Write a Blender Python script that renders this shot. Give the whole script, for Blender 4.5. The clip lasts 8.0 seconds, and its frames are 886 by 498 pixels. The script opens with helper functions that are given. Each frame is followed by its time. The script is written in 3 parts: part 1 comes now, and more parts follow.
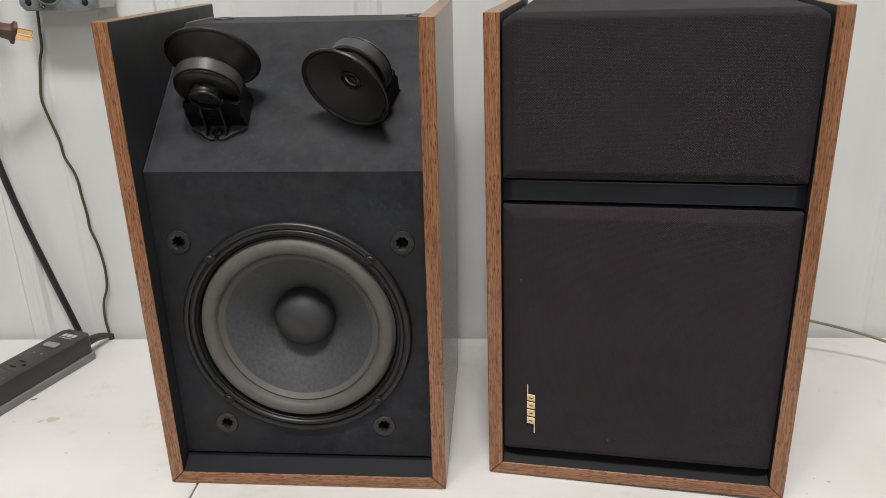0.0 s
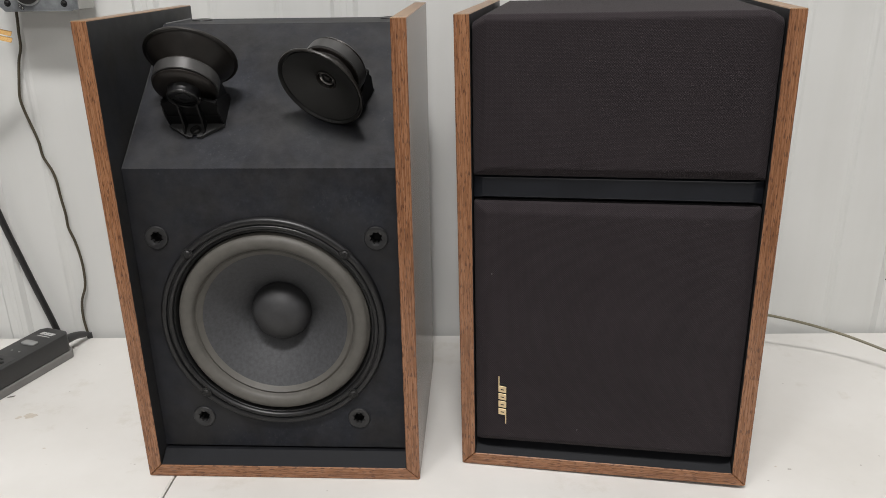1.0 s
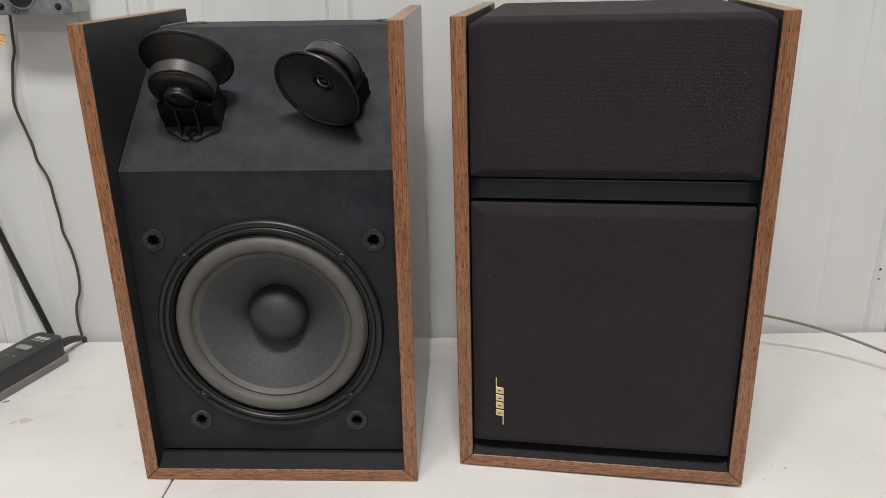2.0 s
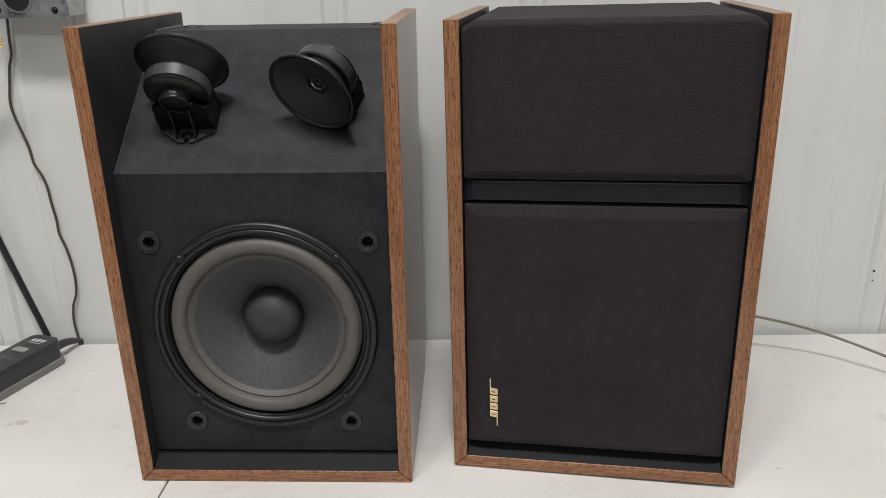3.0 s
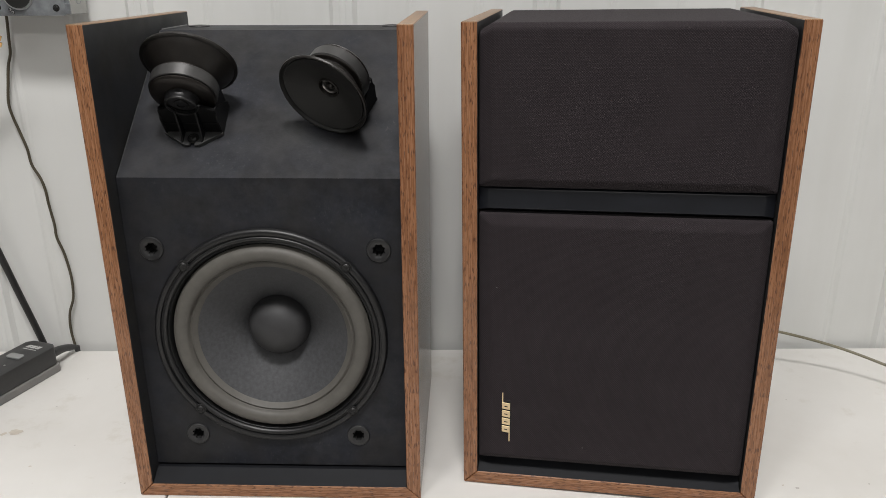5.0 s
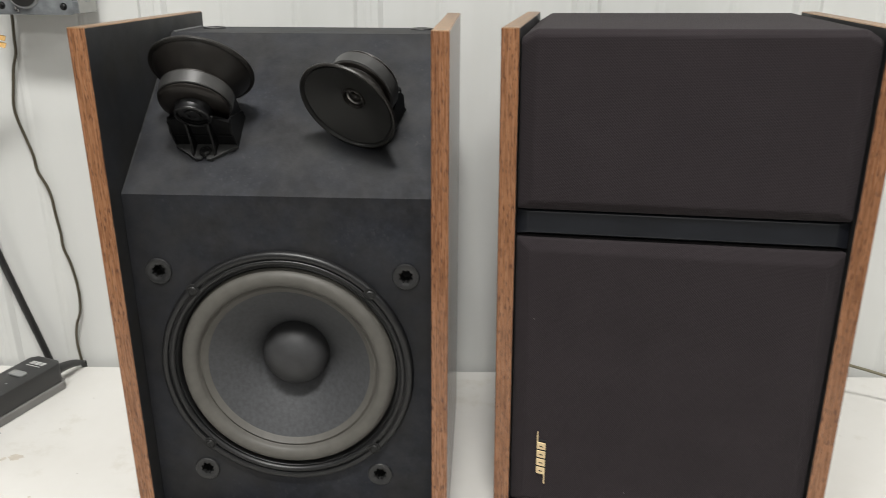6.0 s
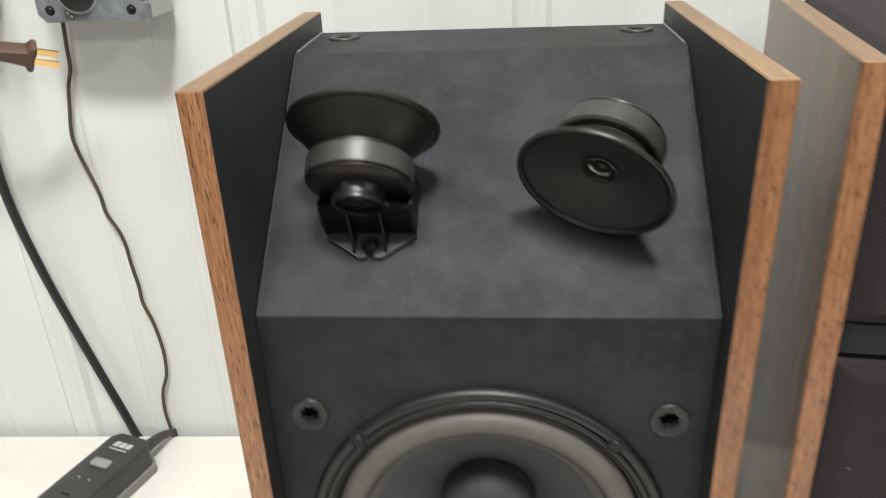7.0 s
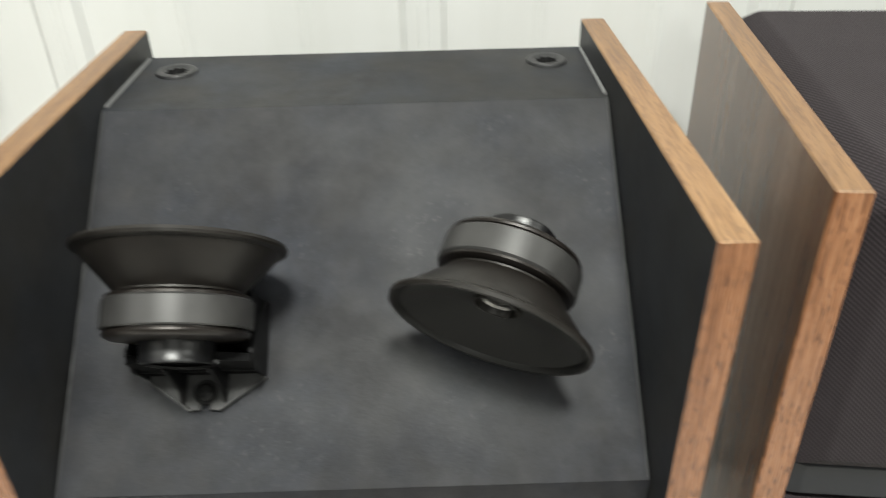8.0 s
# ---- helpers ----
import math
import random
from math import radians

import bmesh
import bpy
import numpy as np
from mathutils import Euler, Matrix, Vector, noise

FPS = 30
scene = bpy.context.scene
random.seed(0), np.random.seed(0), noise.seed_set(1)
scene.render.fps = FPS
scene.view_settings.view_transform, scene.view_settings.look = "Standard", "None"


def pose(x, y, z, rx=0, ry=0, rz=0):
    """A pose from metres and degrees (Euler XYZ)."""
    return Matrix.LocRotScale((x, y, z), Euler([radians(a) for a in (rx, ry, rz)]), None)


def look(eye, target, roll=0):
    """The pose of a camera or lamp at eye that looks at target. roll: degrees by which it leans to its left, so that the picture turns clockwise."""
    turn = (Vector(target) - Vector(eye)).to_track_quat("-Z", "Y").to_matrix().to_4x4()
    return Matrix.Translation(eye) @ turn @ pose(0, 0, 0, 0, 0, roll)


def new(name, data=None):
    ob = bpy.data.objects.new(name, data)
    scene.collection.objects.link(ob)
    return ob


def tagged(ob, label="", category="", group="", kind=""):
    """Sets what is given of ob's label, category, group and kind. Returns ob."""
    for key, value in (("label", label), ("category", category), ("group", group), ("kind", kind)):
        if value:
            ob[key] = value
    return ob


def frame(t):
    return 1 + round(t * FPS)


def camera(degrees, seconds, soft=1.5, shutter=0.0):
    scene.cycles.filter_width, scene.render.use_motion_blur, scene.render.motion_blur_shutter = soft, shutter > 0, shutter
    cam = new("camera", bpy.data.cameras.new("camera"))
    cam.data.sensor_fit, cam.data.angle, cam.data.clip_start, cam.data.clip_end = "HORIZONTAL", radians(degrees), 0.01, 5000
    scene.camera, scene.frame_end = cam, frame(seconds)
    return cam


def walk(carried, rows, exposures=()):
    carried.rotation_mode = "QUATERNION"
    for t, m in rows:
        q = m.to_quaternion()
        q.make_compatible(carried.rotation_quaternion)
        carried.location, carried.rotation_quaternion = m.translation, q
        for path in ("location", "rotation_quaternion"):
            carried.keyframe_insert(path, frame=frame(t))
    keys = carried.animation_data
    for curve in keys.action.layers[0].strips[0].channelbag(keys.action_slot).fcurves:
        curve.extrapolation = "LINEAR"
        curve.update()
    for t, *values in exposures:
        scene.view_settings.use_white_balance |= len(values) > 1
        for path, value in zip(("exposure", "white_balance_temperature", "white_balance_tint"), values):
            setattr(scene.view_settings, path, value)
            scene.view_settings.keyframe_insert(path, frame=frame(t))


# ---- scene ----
cam = camera(60.0, 8.0, soft=0.2, shutter=0.25)
PATH = [
    (0, (0.3145, -0.5962, 0.4728), (0.1802, 1.1736, -0.2051), -1.31),
    (0.5, (0.3148, -0.6124, 0.4762), (0.2021, 1.1597, -0.1996), -1.12),
    (1, (0.3237, -0.6172, 0.4701), (0.2347, 1.1607, -0.1942), -0.87),
    (1.5, (0.3177, -0.6175, 0.4693), (0.2446, 1.1629, -0.1900), -0.88),
    (3, (0.3243, -0.6231, 0.4695), (0.2567, 1.1609, -0.1808), -0.96),
    (3.5, (0.3124, -0.6205, 0.4598), (0.2507, 1.1654, -0.1860), -0.85),
    (4, (0.3074, -0.6089, 0.4581), (0.2404, 1.1758, -0.1904), -0.68),
    (4.2, (0.3084, -0.6039, 0.4676), (0.2314, 1.1826, -0.1748), -0.73),
    (5.5, (0.3017, -0.5989, 0.4644), (0.2648, 1.1905, -0.1733), 0.26),
    (5.8, (0.2953, -0.5637, 0.4669), (0.2553, 1.2224, -0.1799), 0.54),
    (6, (0.2907, -0.5388, 0.4683), (0.1989, 1.2457, -0.1775), 0.21),
    (6.2, (0.2884, -0.5190, 0.4742), (0.1121, 1.2560, -0.1801), -0.17),
    (6.4, (0.2831, -0.4946, 0.4717), (0.0528, 1.2726, -0.1870), 1.58),
    (6.5, (0.2708, -0.4744, 0.4778), (0.0385, 1.2875, -0.1943), 1.25),
    (6.8, (0.2092, -0.3947, 0.4815), (0.0135, 1.3545, -0.2340), -0.15),
    (7, (0.1476, -0.3250, 0.5073), (-0.0182, 1.3868, -0.3002), -2.50),
    (7.2, (0.1142, -0.2740, 0.5545), (0.0398, 1.3831, -0.3720), -3.30),
    (7.3, (0.1078, -0.2564, 0.5687), (0.0771, 1.3887, -0.3814), -1.45),
    (7.5, (0.0989, -0.2318, 0.5747), (0.1328, 1.4038, -0.3915), -0.44),
    (7.7, (0.1082, -0.2131, 0.5722), (0.1510, 1.4117, -0.4117), 0.23),
    (7.8, (0.1214, -0.2062, 0.5683), (0.1647, 1.4173, -0.4178), 0.33),
    (8, (0.1701, -0.1923, 0.5536), (0.1850, 1.4111, -0.4657), -1.38),
]
walk(cam, [(t, look(eye, target, roll)) for t, eye, target, roll in PATH],
     exposures=[(0, 0.07, 6510, 11), (1.5, 0.0, 6510, 11), (3.5, -0.05, 6510, 11), (5.5, 0.0, 6510, 10.5), (6.0, 0.28, 6540, 8), (6.5, 0.38, 6550, 6.5), (7.0, 0.60, 6580, 5), (7.5, 0.44, 6500, 5), (8.0, 0.73, 6620, 3)])

# ---------------------------------------------------------------- world and light
world = bpy.data.worlds.new("world")
scene.world = world
world.use_nodes = True
world.node_tree.nodes["Background"].inputs[0].default_value = (0.9, 0.95, 1.0, 1)
world.node_tree.nodes["Background"].inputs[1].default_value = 0.05

FLOOR_Z = -0.75
CEIL_Z = 2.35


def disc_lamp(name, at, target, across, watts, colour):
    data = bpy.data.lights.new(name, "AREA")
    data.shape, data.size = "DISK", across
    data.energy, data.color = watts, colour
    ob = new(name, data)
    ob.matrix_world = look(at, target)
    return ob


# The last two are unseen fill; the first of them brightens the loudspeaker gap.
LAMPS = [(-2.2, -1.28, 12), (-0.20, -0.86, 16), (0.300, -0.82, 38), (2.7, -1.28, 19), (0.37, -3.5, 30), (2.4, -3.5, 6)]
for lx, ly, watts in LAMPS:
    disc_lamp("round_lamp", (lx, ly, CEIL_Z - 0.112), (lx, ly, 0), 0.34, watts, (1.0, 0.985, 0.97))


# ---------------------------------------------------------------- materials
def mat(name, colour, rough=0.5, metal=0.0, spec=0.5, coat=0.0):
    m = bpy.data.materials.new(name)
    m.use_nodes = True
    b = m.node_tree.nodes["Principled BSDF"]
    b.inputs["Base Color"].default_value = (*colour, 1)
    b.inputs["Roughness"].default_value = rough
    b.inputs["Metallic"].default_value = metal
    b.inputs["Specular IOR Level"].default_value = spec
    b.inputs["Coat Weight"].default_value = coat
    return m


def link(m, a, out, b, inp):
    m.node_tree.links.new(a.outputs[out], b.inputs[inp])


def node(m, kind, **values):
    n = m.node_tree.nodes.new(kind)
    for key, value in values.items():
        n.inputs[key.replace("_", " ")].default_value = value
    return n


def coords(m, scale=(1, 1, 1), turn=(0, 0, 0)):
    c = m.node_tree.nodes.new("ShaderNodeTexCoord")
    mp = m.node_tree.nodes.new("ShaderNodeMapping")
    mp.inputs["Scale"].default_value = scale
    mp.inputs["Rotation"].default_value = turn
    link(m, c, "Object", mp, "Vector")
    return mp


def noise_tex(m, vec, scale, detail=4, rough=0.55):
    n = node(m, "ShaderNodeTexNoise", Scale=scale, Detail=detail, Roughness=rough)
    link(m, vec, "Vector", n, "Vector")
    return n


def ramp(m, src, out, stops):
    r = m.node_tree.nodes.new("ShaderNodeValToRGB")
    els = r.color_ramp.elements
    while len(els) < len(stops):
        els.new(0.5)
    for e, (p, c) in zip(els, stops):
        e.position, e.color = p, (*c, 1) if len(c) == 3 else c
    link(m, src, out, r, "Fac")
    return r


def mix(m, fac, a, b, mode="MIX"):
    """fac: number or (node, out); a, b: colour or (node, out)."""
    n = m.node_tree.nodes.new("ShaderNodeMix")
    n.data_type, n.blend_type = "RGBA", mode
    for sock, v in ((n.inputs[0], fac), (n.inputs[6], a), (n.inputs[7], b)):
        if isinstance(v, tuple) and len(v) == 2 and isinstance(v[1], str):
            m.node_tree.links.new(v[0].outputs[v[1]], sock)
        elif isinstance(v, tuple):
            sock.default_value = (*v, 1)
        else:
            sock.default_value = v
    return n


def set_colour(m, n, out):
    link(m, n, out, m.node_tree.nodes["Principled BSDF"], "Base Color")


def bump(m, src, out, strength, distance=0.001, chain=None):
    b = node(m, "ShaderNodeBump", Strength=strength, Distance=distance)
    link(m, src, out, b, "Height")
    if chain:
        link(m, chain, "Normal", b, "Normal")
    link(m, b, "Normal", m.node_tree.nodes["Principled BSDF"], "Normal")
    return b


def rough_map(m, src, out, lo, hi):
    r = node(m, "ShaderNodeMapRange", To_Min=lo, To_Max=hi)
    link(m, src, out, r, "Value")
    link(m, r, "Result", m.node_tree.nodes["Principled BSDF"], "Roughness")


def wood(name, axis, tones, pore, streak, gloss=(0.20, 0.34), relief=0.06):
    """Oak-look vinyl veneer with dark pore dashes; the grain runs along the axis given."""
    m = mat(name, (0.3, 0.15, 0.08), 0.34, spec=0.5)
    s = [1.0, 1.0, 1.0]
    s[axis] = 0.04
    v = coords(m, s)
    s[axis] = 0.15
    v2 = coords(m, s)
    bands = noise_tex(m, v, 17, 2)
    big = noise_tex(m, v, 75, 3)
    fine = noise_tex(m, v, 850, 3, 0.6)
    pores = noise_tex(m, v2, 950, 1, 0.4)
    base = ramp(m, big, "Fac", [(0.28, tones[0]), (0.52, tones[1]), (0.75, tones[2])])
    broad = ramp(m, bands, "Fac", [(0.36, (0.66, 0.60, 0.56)), (0.62, (1.06, 1.06, 1.06))])
    base2 = mix(m, 0.75, (base, "Color"), (broad, "Color"), "MULTIPLY")
    tone = ramp(m, fine, "Fac", [(0.40, (0.42, 0.35, 0.30)), (0.53, (1.0, 1.0, 1.0))])
    c = mix(m, streak, (0, 0, 0), (tone, "Color"), "MULTIPLY")
    m.node_tree.links.new(base2.outputs[2], c.inputs[6])
    dark = ramp(m, pores, "Fac", [(0.365, (pore, pore, pore)), (0.425, (0, 0, 0))])
    c2 = mix(m, 0.5, (0, 0, 0), (0.075, 0.029, 0.014))
    m.node_tree.links.new(dark.outputs["Color"], c2.inputs[0])
    m.node_tree.links.new(c.outputs[2], c2.inputs[6])
    m.node_tree.links.new(c2.outputs[2], m.node_tree.nodes["Principled BSDF"].inputs["Base Color"])
    bump(m, fine, "Fac", relief, 0.0003)
    rough_map(m, fine, "Fac", *gloss)
    return m


def dusty_black(name, colour, rough, dust=0.25, scale=14.0, spec=0.42):
    """Black paint with a thin uneven film of dust, a fine orange-peel grain and pale scuffed specks in patches."""
    m = mat(name, colour, rough, spec=spec)
    v = coords(m)
    cloud = noise_tex(m, v, scale, 6, 0.62)
    mottle = noise_tex(m, v, 95, 5, 0.7)
    hue = noise_tex(m, v, 26, 4, 0.6)
    fine = noise_tex(m, v, 700, 3, 0.6)
    light = tuple(c * 2.6 + d for c, d in zip(colour, (0.0095, 0.0100, 0.0112)))
    f = ramp(m, cloud, "Fac", [(0.36, (0, 0, 0)), (0.68, (dust, dust, dust))])
    g = ramp(m, mottle, "Fac", [(0.34, (0.25, 0.25, 0.25)), (0.66, (1, 1, 1))])
    fg = mix(m, 1.0, (f, "Color"), (g, "Color"), "MULTIPLY")
    c = mix(m, 0.0, colour, light)
    m.node_tree.links.new(fg.outputs[2], c.inputs[0])
    # cool and olive areas of the paint
    tint = ramp(m, hue, "Fac", [(0.38, (1.06, 1.0, 0.90)), (0.62, (0.94, 1.0, 1.10))])
    ct = mix(m, 1.0, (0, 0, 0), (tint, "Color"), "MULTIPLY")
    m.node_tree.links.new(c.outputs[2], ct.inputs[6])
    # small scuffs, thick in some patches and missing in others
    grit = noise_tex(m, coords(m, (1, 1, 0.55)), 420, 3, 0.6)
    d = ramp(m, grit, "Fac", [(0.58, (0, 0, 0)), (0.74, (0.5, 0.5, 0.5))])
    patch = ramp(m, hue, "Fac", [(0.50, (0, 0, 0)), (0.68, (dust, dust, dust))])
    dd = mix(m, 1.0, (d, "Color"), (patch, "Color"), "MULTIPLY")
    c2 = mix(m, 0.0, (0, 0, 0), (0.075, 0.075, 0.073))
    m.node_tree.links.new(dd.outputs[2], c2.inputs[0])
    m.node_tree.links.new(ct.outputs[2], c2.inputs[6])
    m.node_tree.links.new(c2.outputs[2], m.node_tree.nodes["Principled BSDF"].inputs["Base Color"])
    bump(m, fine, "Fac", 0.22, 0.0004)
    rough_map(m, cloud, "Fac", rough - 0.10, rough + 0.18)
    # the dust film takes the shine off in clouds
    shine = node(m, "ShaderNodeMapRange", From_Min=0.36, From_Max=0.64, To_Min=spec * 1.30, To_Max=spec * 0.72)
    link(m, noise_tex(m, v, 17, 6, 0.68), "Fac", shine, "Value")
    link(m, shine, "Result", m.node_tree.nodes["Principled BSDF"], "Specular IOR Level")
    return m


def simple(name, colour, rough, metal=0.0, vary=0.15, scale=40.0, bumps=0.05, spec=0.5):
    m = mat(name, colour, rough, metal, spec)
    v = coords(m)
    n = noise_tex(m, v, scale, 5, 0.6)
    lo = tuple(c * (1 - vary) for c in colour)
    hi = tuple(min(1, c * (1 + vary)) for c in colour)
    r = ramp(m, n, "Fac", [(0.3, lo), (0.7, hi)])
    set_colour(m, r, "Color")
    fine = noise_tex(m, v, scale * 12, 2)
    bump(m, fine, "Fac", bumps, 0.0004)
    rough_map(m, n, "Fac", max(0.02, rough - 0.06), min(1, rough + 0.06))
    return m


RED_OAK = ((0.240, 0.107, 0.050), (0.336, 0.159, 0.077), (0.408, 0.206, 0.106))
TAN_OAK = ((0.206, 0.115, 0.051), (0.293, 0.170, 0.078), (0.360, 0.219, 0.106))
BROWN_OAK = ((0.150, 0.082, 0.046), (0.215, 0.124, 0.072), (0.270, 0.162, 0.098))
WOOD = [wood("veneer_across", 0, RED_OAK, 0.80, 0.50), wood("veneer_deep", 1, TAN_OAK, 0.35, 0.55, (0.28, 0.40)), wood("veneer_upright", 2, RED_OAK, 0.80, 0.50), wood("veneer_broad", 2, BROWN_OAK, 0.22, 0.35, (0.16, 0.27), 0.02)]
INNER_BLACK = dusty_black("inner_black_laminate", (0.0168, 0.0170, 0.0182), 0.45, 0.06)
BAFFLE = dusty_black("black_painted_board", (0.0068, 0.0071, 0.0090), 0.55, 0.66, 9.0, 0.32)
# Base colour raised so the level top looks as lit as the slope.
TOP_LIGHTENED = dusty_black("dusty_black_top_lightened", (0.0150, 0.0154, 0.0166), 0.60, 0.55, 9.0, 0.32)
LEDGE_BLACK = simple("black_ledge_laminate", (0.0088, 0.0094, 0.0113), 0.60, vary=0.2, spec=0.15)
RING_BLACK = simple("black_moulded_plastic", (0.0052, 0.0052, 0.0057), 0.42, vary=0.25)
BAR_BLACK = simple("satin_black_bar_plastic", (0.0062, 0.0072, 0.0103), 0.40, vary=0.2, spec=0.40)
SOCKET_BLACK = simple("black_socket_plastic", (0.0135, 0.0135, 0.0142), 0.42)
DEEP_BLACK = mat("deep_black", (0.003, 0.003, 0.003), 0.8)
SURROUND = simple("grey_foam_surround", (0.082, 0.077, 0.068), 0.58, vary=0.12, scale=90, bumps=0.12)
CONE = simple("dark_paper_cone", (0.049, 0.050, 0.053), 0.58, vary=0.22, scale=300, bumps=0.35, spec=0.35)
DUST_CAP = simple("black_dust_cap", (0.027, 0.027, 0.0285), 0.58, vary=0.25, scale=90, bumps=0.15)
SCREW = simple("black_screw_steel", (0.018, 0.0178, 0.0175), 0.40, metal=0.4)
HORN = simple("black_tweeter_steel", (0.0125, 0.0106, 0.0090), 0.42, metal=0.3, vary=0.3, scale=60)
HORN_CONE = simple("black_tweeter_paper", (0.0075, 0.0072, 0.0064), 0.5, vary=0.2, scale=90)
MAGNET = simple("grey_ferrite_magnet", (0.050, 0.049, 0.048), 0.42, metal=0.35, vary=0.18, scale=50)
PLATE_BROWN = simple("bronze_passivated_steel", (0.0165, 0.0135, 0.0118), 0.36, metal=0.5, vary=0.3, scale=60)
CHROME_BIT = simple("bare_steel", (0.30, 0.29, 0.28), 0.36, metal=1.0)
BRACKET = simple("black_bracket_plastic", (0.0036, 0.0036, 0.0040), 0.50, vary=0.2, spec=0.25)
CUP_BLACK = simple("glossy_black_cup_plastic", (0.0055, 0.0055, 0.0060), 0.36, vary=0.2)
# Bracket plastic blackened and dulled to stand for the shaded hollow.
WEB_SHADED = mat("black_web_plastic_shaded", (0.0028, 0.0028, 0.0031), 0.75, spec=0.15)
# Paler copy of the bracket plastic; the tab's light is in its colour.
TAB_LIT = simple("black_tab_plastic_lit", (0.042, 0.042, 0.042), 0.42, vary=0.3, scale=180)
WORN_GREY = simple("worn_grey_paint_edge", (0.034, 0.034, 0.034), 0.6, vary=0.6, scale=160)
GLUE = simple("dried_glue", (0.16, 0.16, 0.16), 0.5)
GOLD = simple("gold_badge_metal", (0.70, 0.55, 0.33), 0.35, metal=0.5, vary=0.08)
STRIP_DARK = simple("dark_grey_strip_plastic", (0.030, 0.030, 0.030), 0.45, vary=0.12)
STRIP_BASE = simple("grey_strip_base_plastic", (0.19, 0.187, 0.18), 0.5, vary=0.1)
SWITCH_GREY = simple("pale_grey_switch_plastic", (0.23, 0.235, 0.23), 0.4, vary=0.05)
PRINT_WHITE = mat("white_print", (0.42, 0.42, 0.41), 0.5)
RING_STEEL = simple("bright_stamped_steel", (0.62, 0.63, 0.64), 0.30, metal=0.8, vary=0.2)
RUBBER = simple("black_cable_rubber", (0.013, 0.013, 0.013), 0.42)
CORD_BROWN = simple("dark_brown_cord", (0.062, 0.051, 0.031), 0.5)
CORD_OLIVE = simple("olive_grey_wire", (0.17, 0.155, 0.10), 0.4)
PLUG_BROWN = simple("brown_plug_plastic", (0.085, 0.040, 0.030), 0.45)
BRASS = simple("brass_prong", (0.75, 0.48, 0.20), 0.25, metal=1.0)
GALV = simple("galvanised_steel", (0.30, 0.318, 0.335), 0.40, metal=0.7, vary=0.40, scale=55, bumps=0.1)
WHITE_LAMP_PAINT = mat("white_enamel", (0.8, 0.8, 0.78), 0.4)
CONCRETE = simple("grey_concrete", (0.22, 0.215, 0.21), 0.7, vary=0.2, scale=4, bumps=0.3)
LEG_PALE = simple("pale_grey_zinc", (0.42, 0.42, 0.40), 0.5, metal=0.2, vary=0.1)
LEG_GREY = simple("grey_enamelled_steel", (0.25, 0.25, 0.26), 0.4)
ROOM_WHITE = simple("pale_grey_room_paint", (0.55, 0.55, 0.535), 0.7, vary=0.04, scale=3)
CEILING_WHITE = simple("white_ceiling_board", (0.80, 0.80, 0.78), 0.8, vary=0.03, scale=3)


def metal_wall_paint():
    m = mat("white_painted_sheet_steel", (0.74, 0.74, 0.71), 0.42, spec=0.4)
    v = coords(m)
    big = noise_tex(m, v, 3.0, 5, 0.6)
    streak = noise_tex(m, coords(m, (1, 1, 0.06)), 26, 4, 0.6)
    a = ramp(m, big, "Fac", [(0.3, (0.605, 0.610, 0.592)), (0.7, (0.665, 0.668, 0.652))])
    b = ramp(m, streak, "Fac", [(0.30, (0.90, 0.90, 0.88)), (0.55, (1, 1, 1))])
    c = mix(m, 0.4, (a, "Color"), (b, "Color"), "MULTIPLY")
    m.node_tree.links.new(c.outputs[2], m.node_tree.nodes["Principled BSDF"].inputs["Base Color"])
    bump(m, big, "Fac", 0.15, 0.01)
    return m


def table_laminate():
    m = mat("worn_white_laminate", (0.78, 0.76, 0.71), 0.38, spec=0.4)
    v = coords(m)
    big = noise_tex(m, v, 5.0, 5, 0.6)
    mid = noise_tex(m, v, 22.0, 6, 0.65)
    a = ramp(m, big, "Fac", [(0.3, (0.585, 0.570, 0.538)), (0.7, (0.660, 0.648, 0.622))])
    smudge = ramp(m, mid, "Fac", [(0.60, (1, 1, 1)), (0.78, (0.80, 0.77, 0.71))])
    c = mix(m, 0.7, (a, "Color"), (smudge, "Color"), "MULTIPLY")
    sp = node(m, "ShaderNodeTexVoronoi", Scale=38.0)
    link(m, v, "Vector", sp, "Vector")
    dots = ramp(m, sp, "Distance", [(0.025, (0.45, 0.42, 0.38)), (0.05, (1, 1, 1))])
    c2 = mix(m, 0.5, (0.5, 0.5, 0.5), (dots, "Color"), "MULTIPLY")
    m.node_tree.links.new(c.outputs[2], c2.inputs[6])
    m.node_tree.links.new(c2.outputs[2], m.node_tree.nodes["Principled BSDF"].inputs["Base Color"])
    rough_map(m, mid, "Fac", 0.30, 0.50)
    bump(m, mid, "Fac", 0.05, 0.001)
    return m


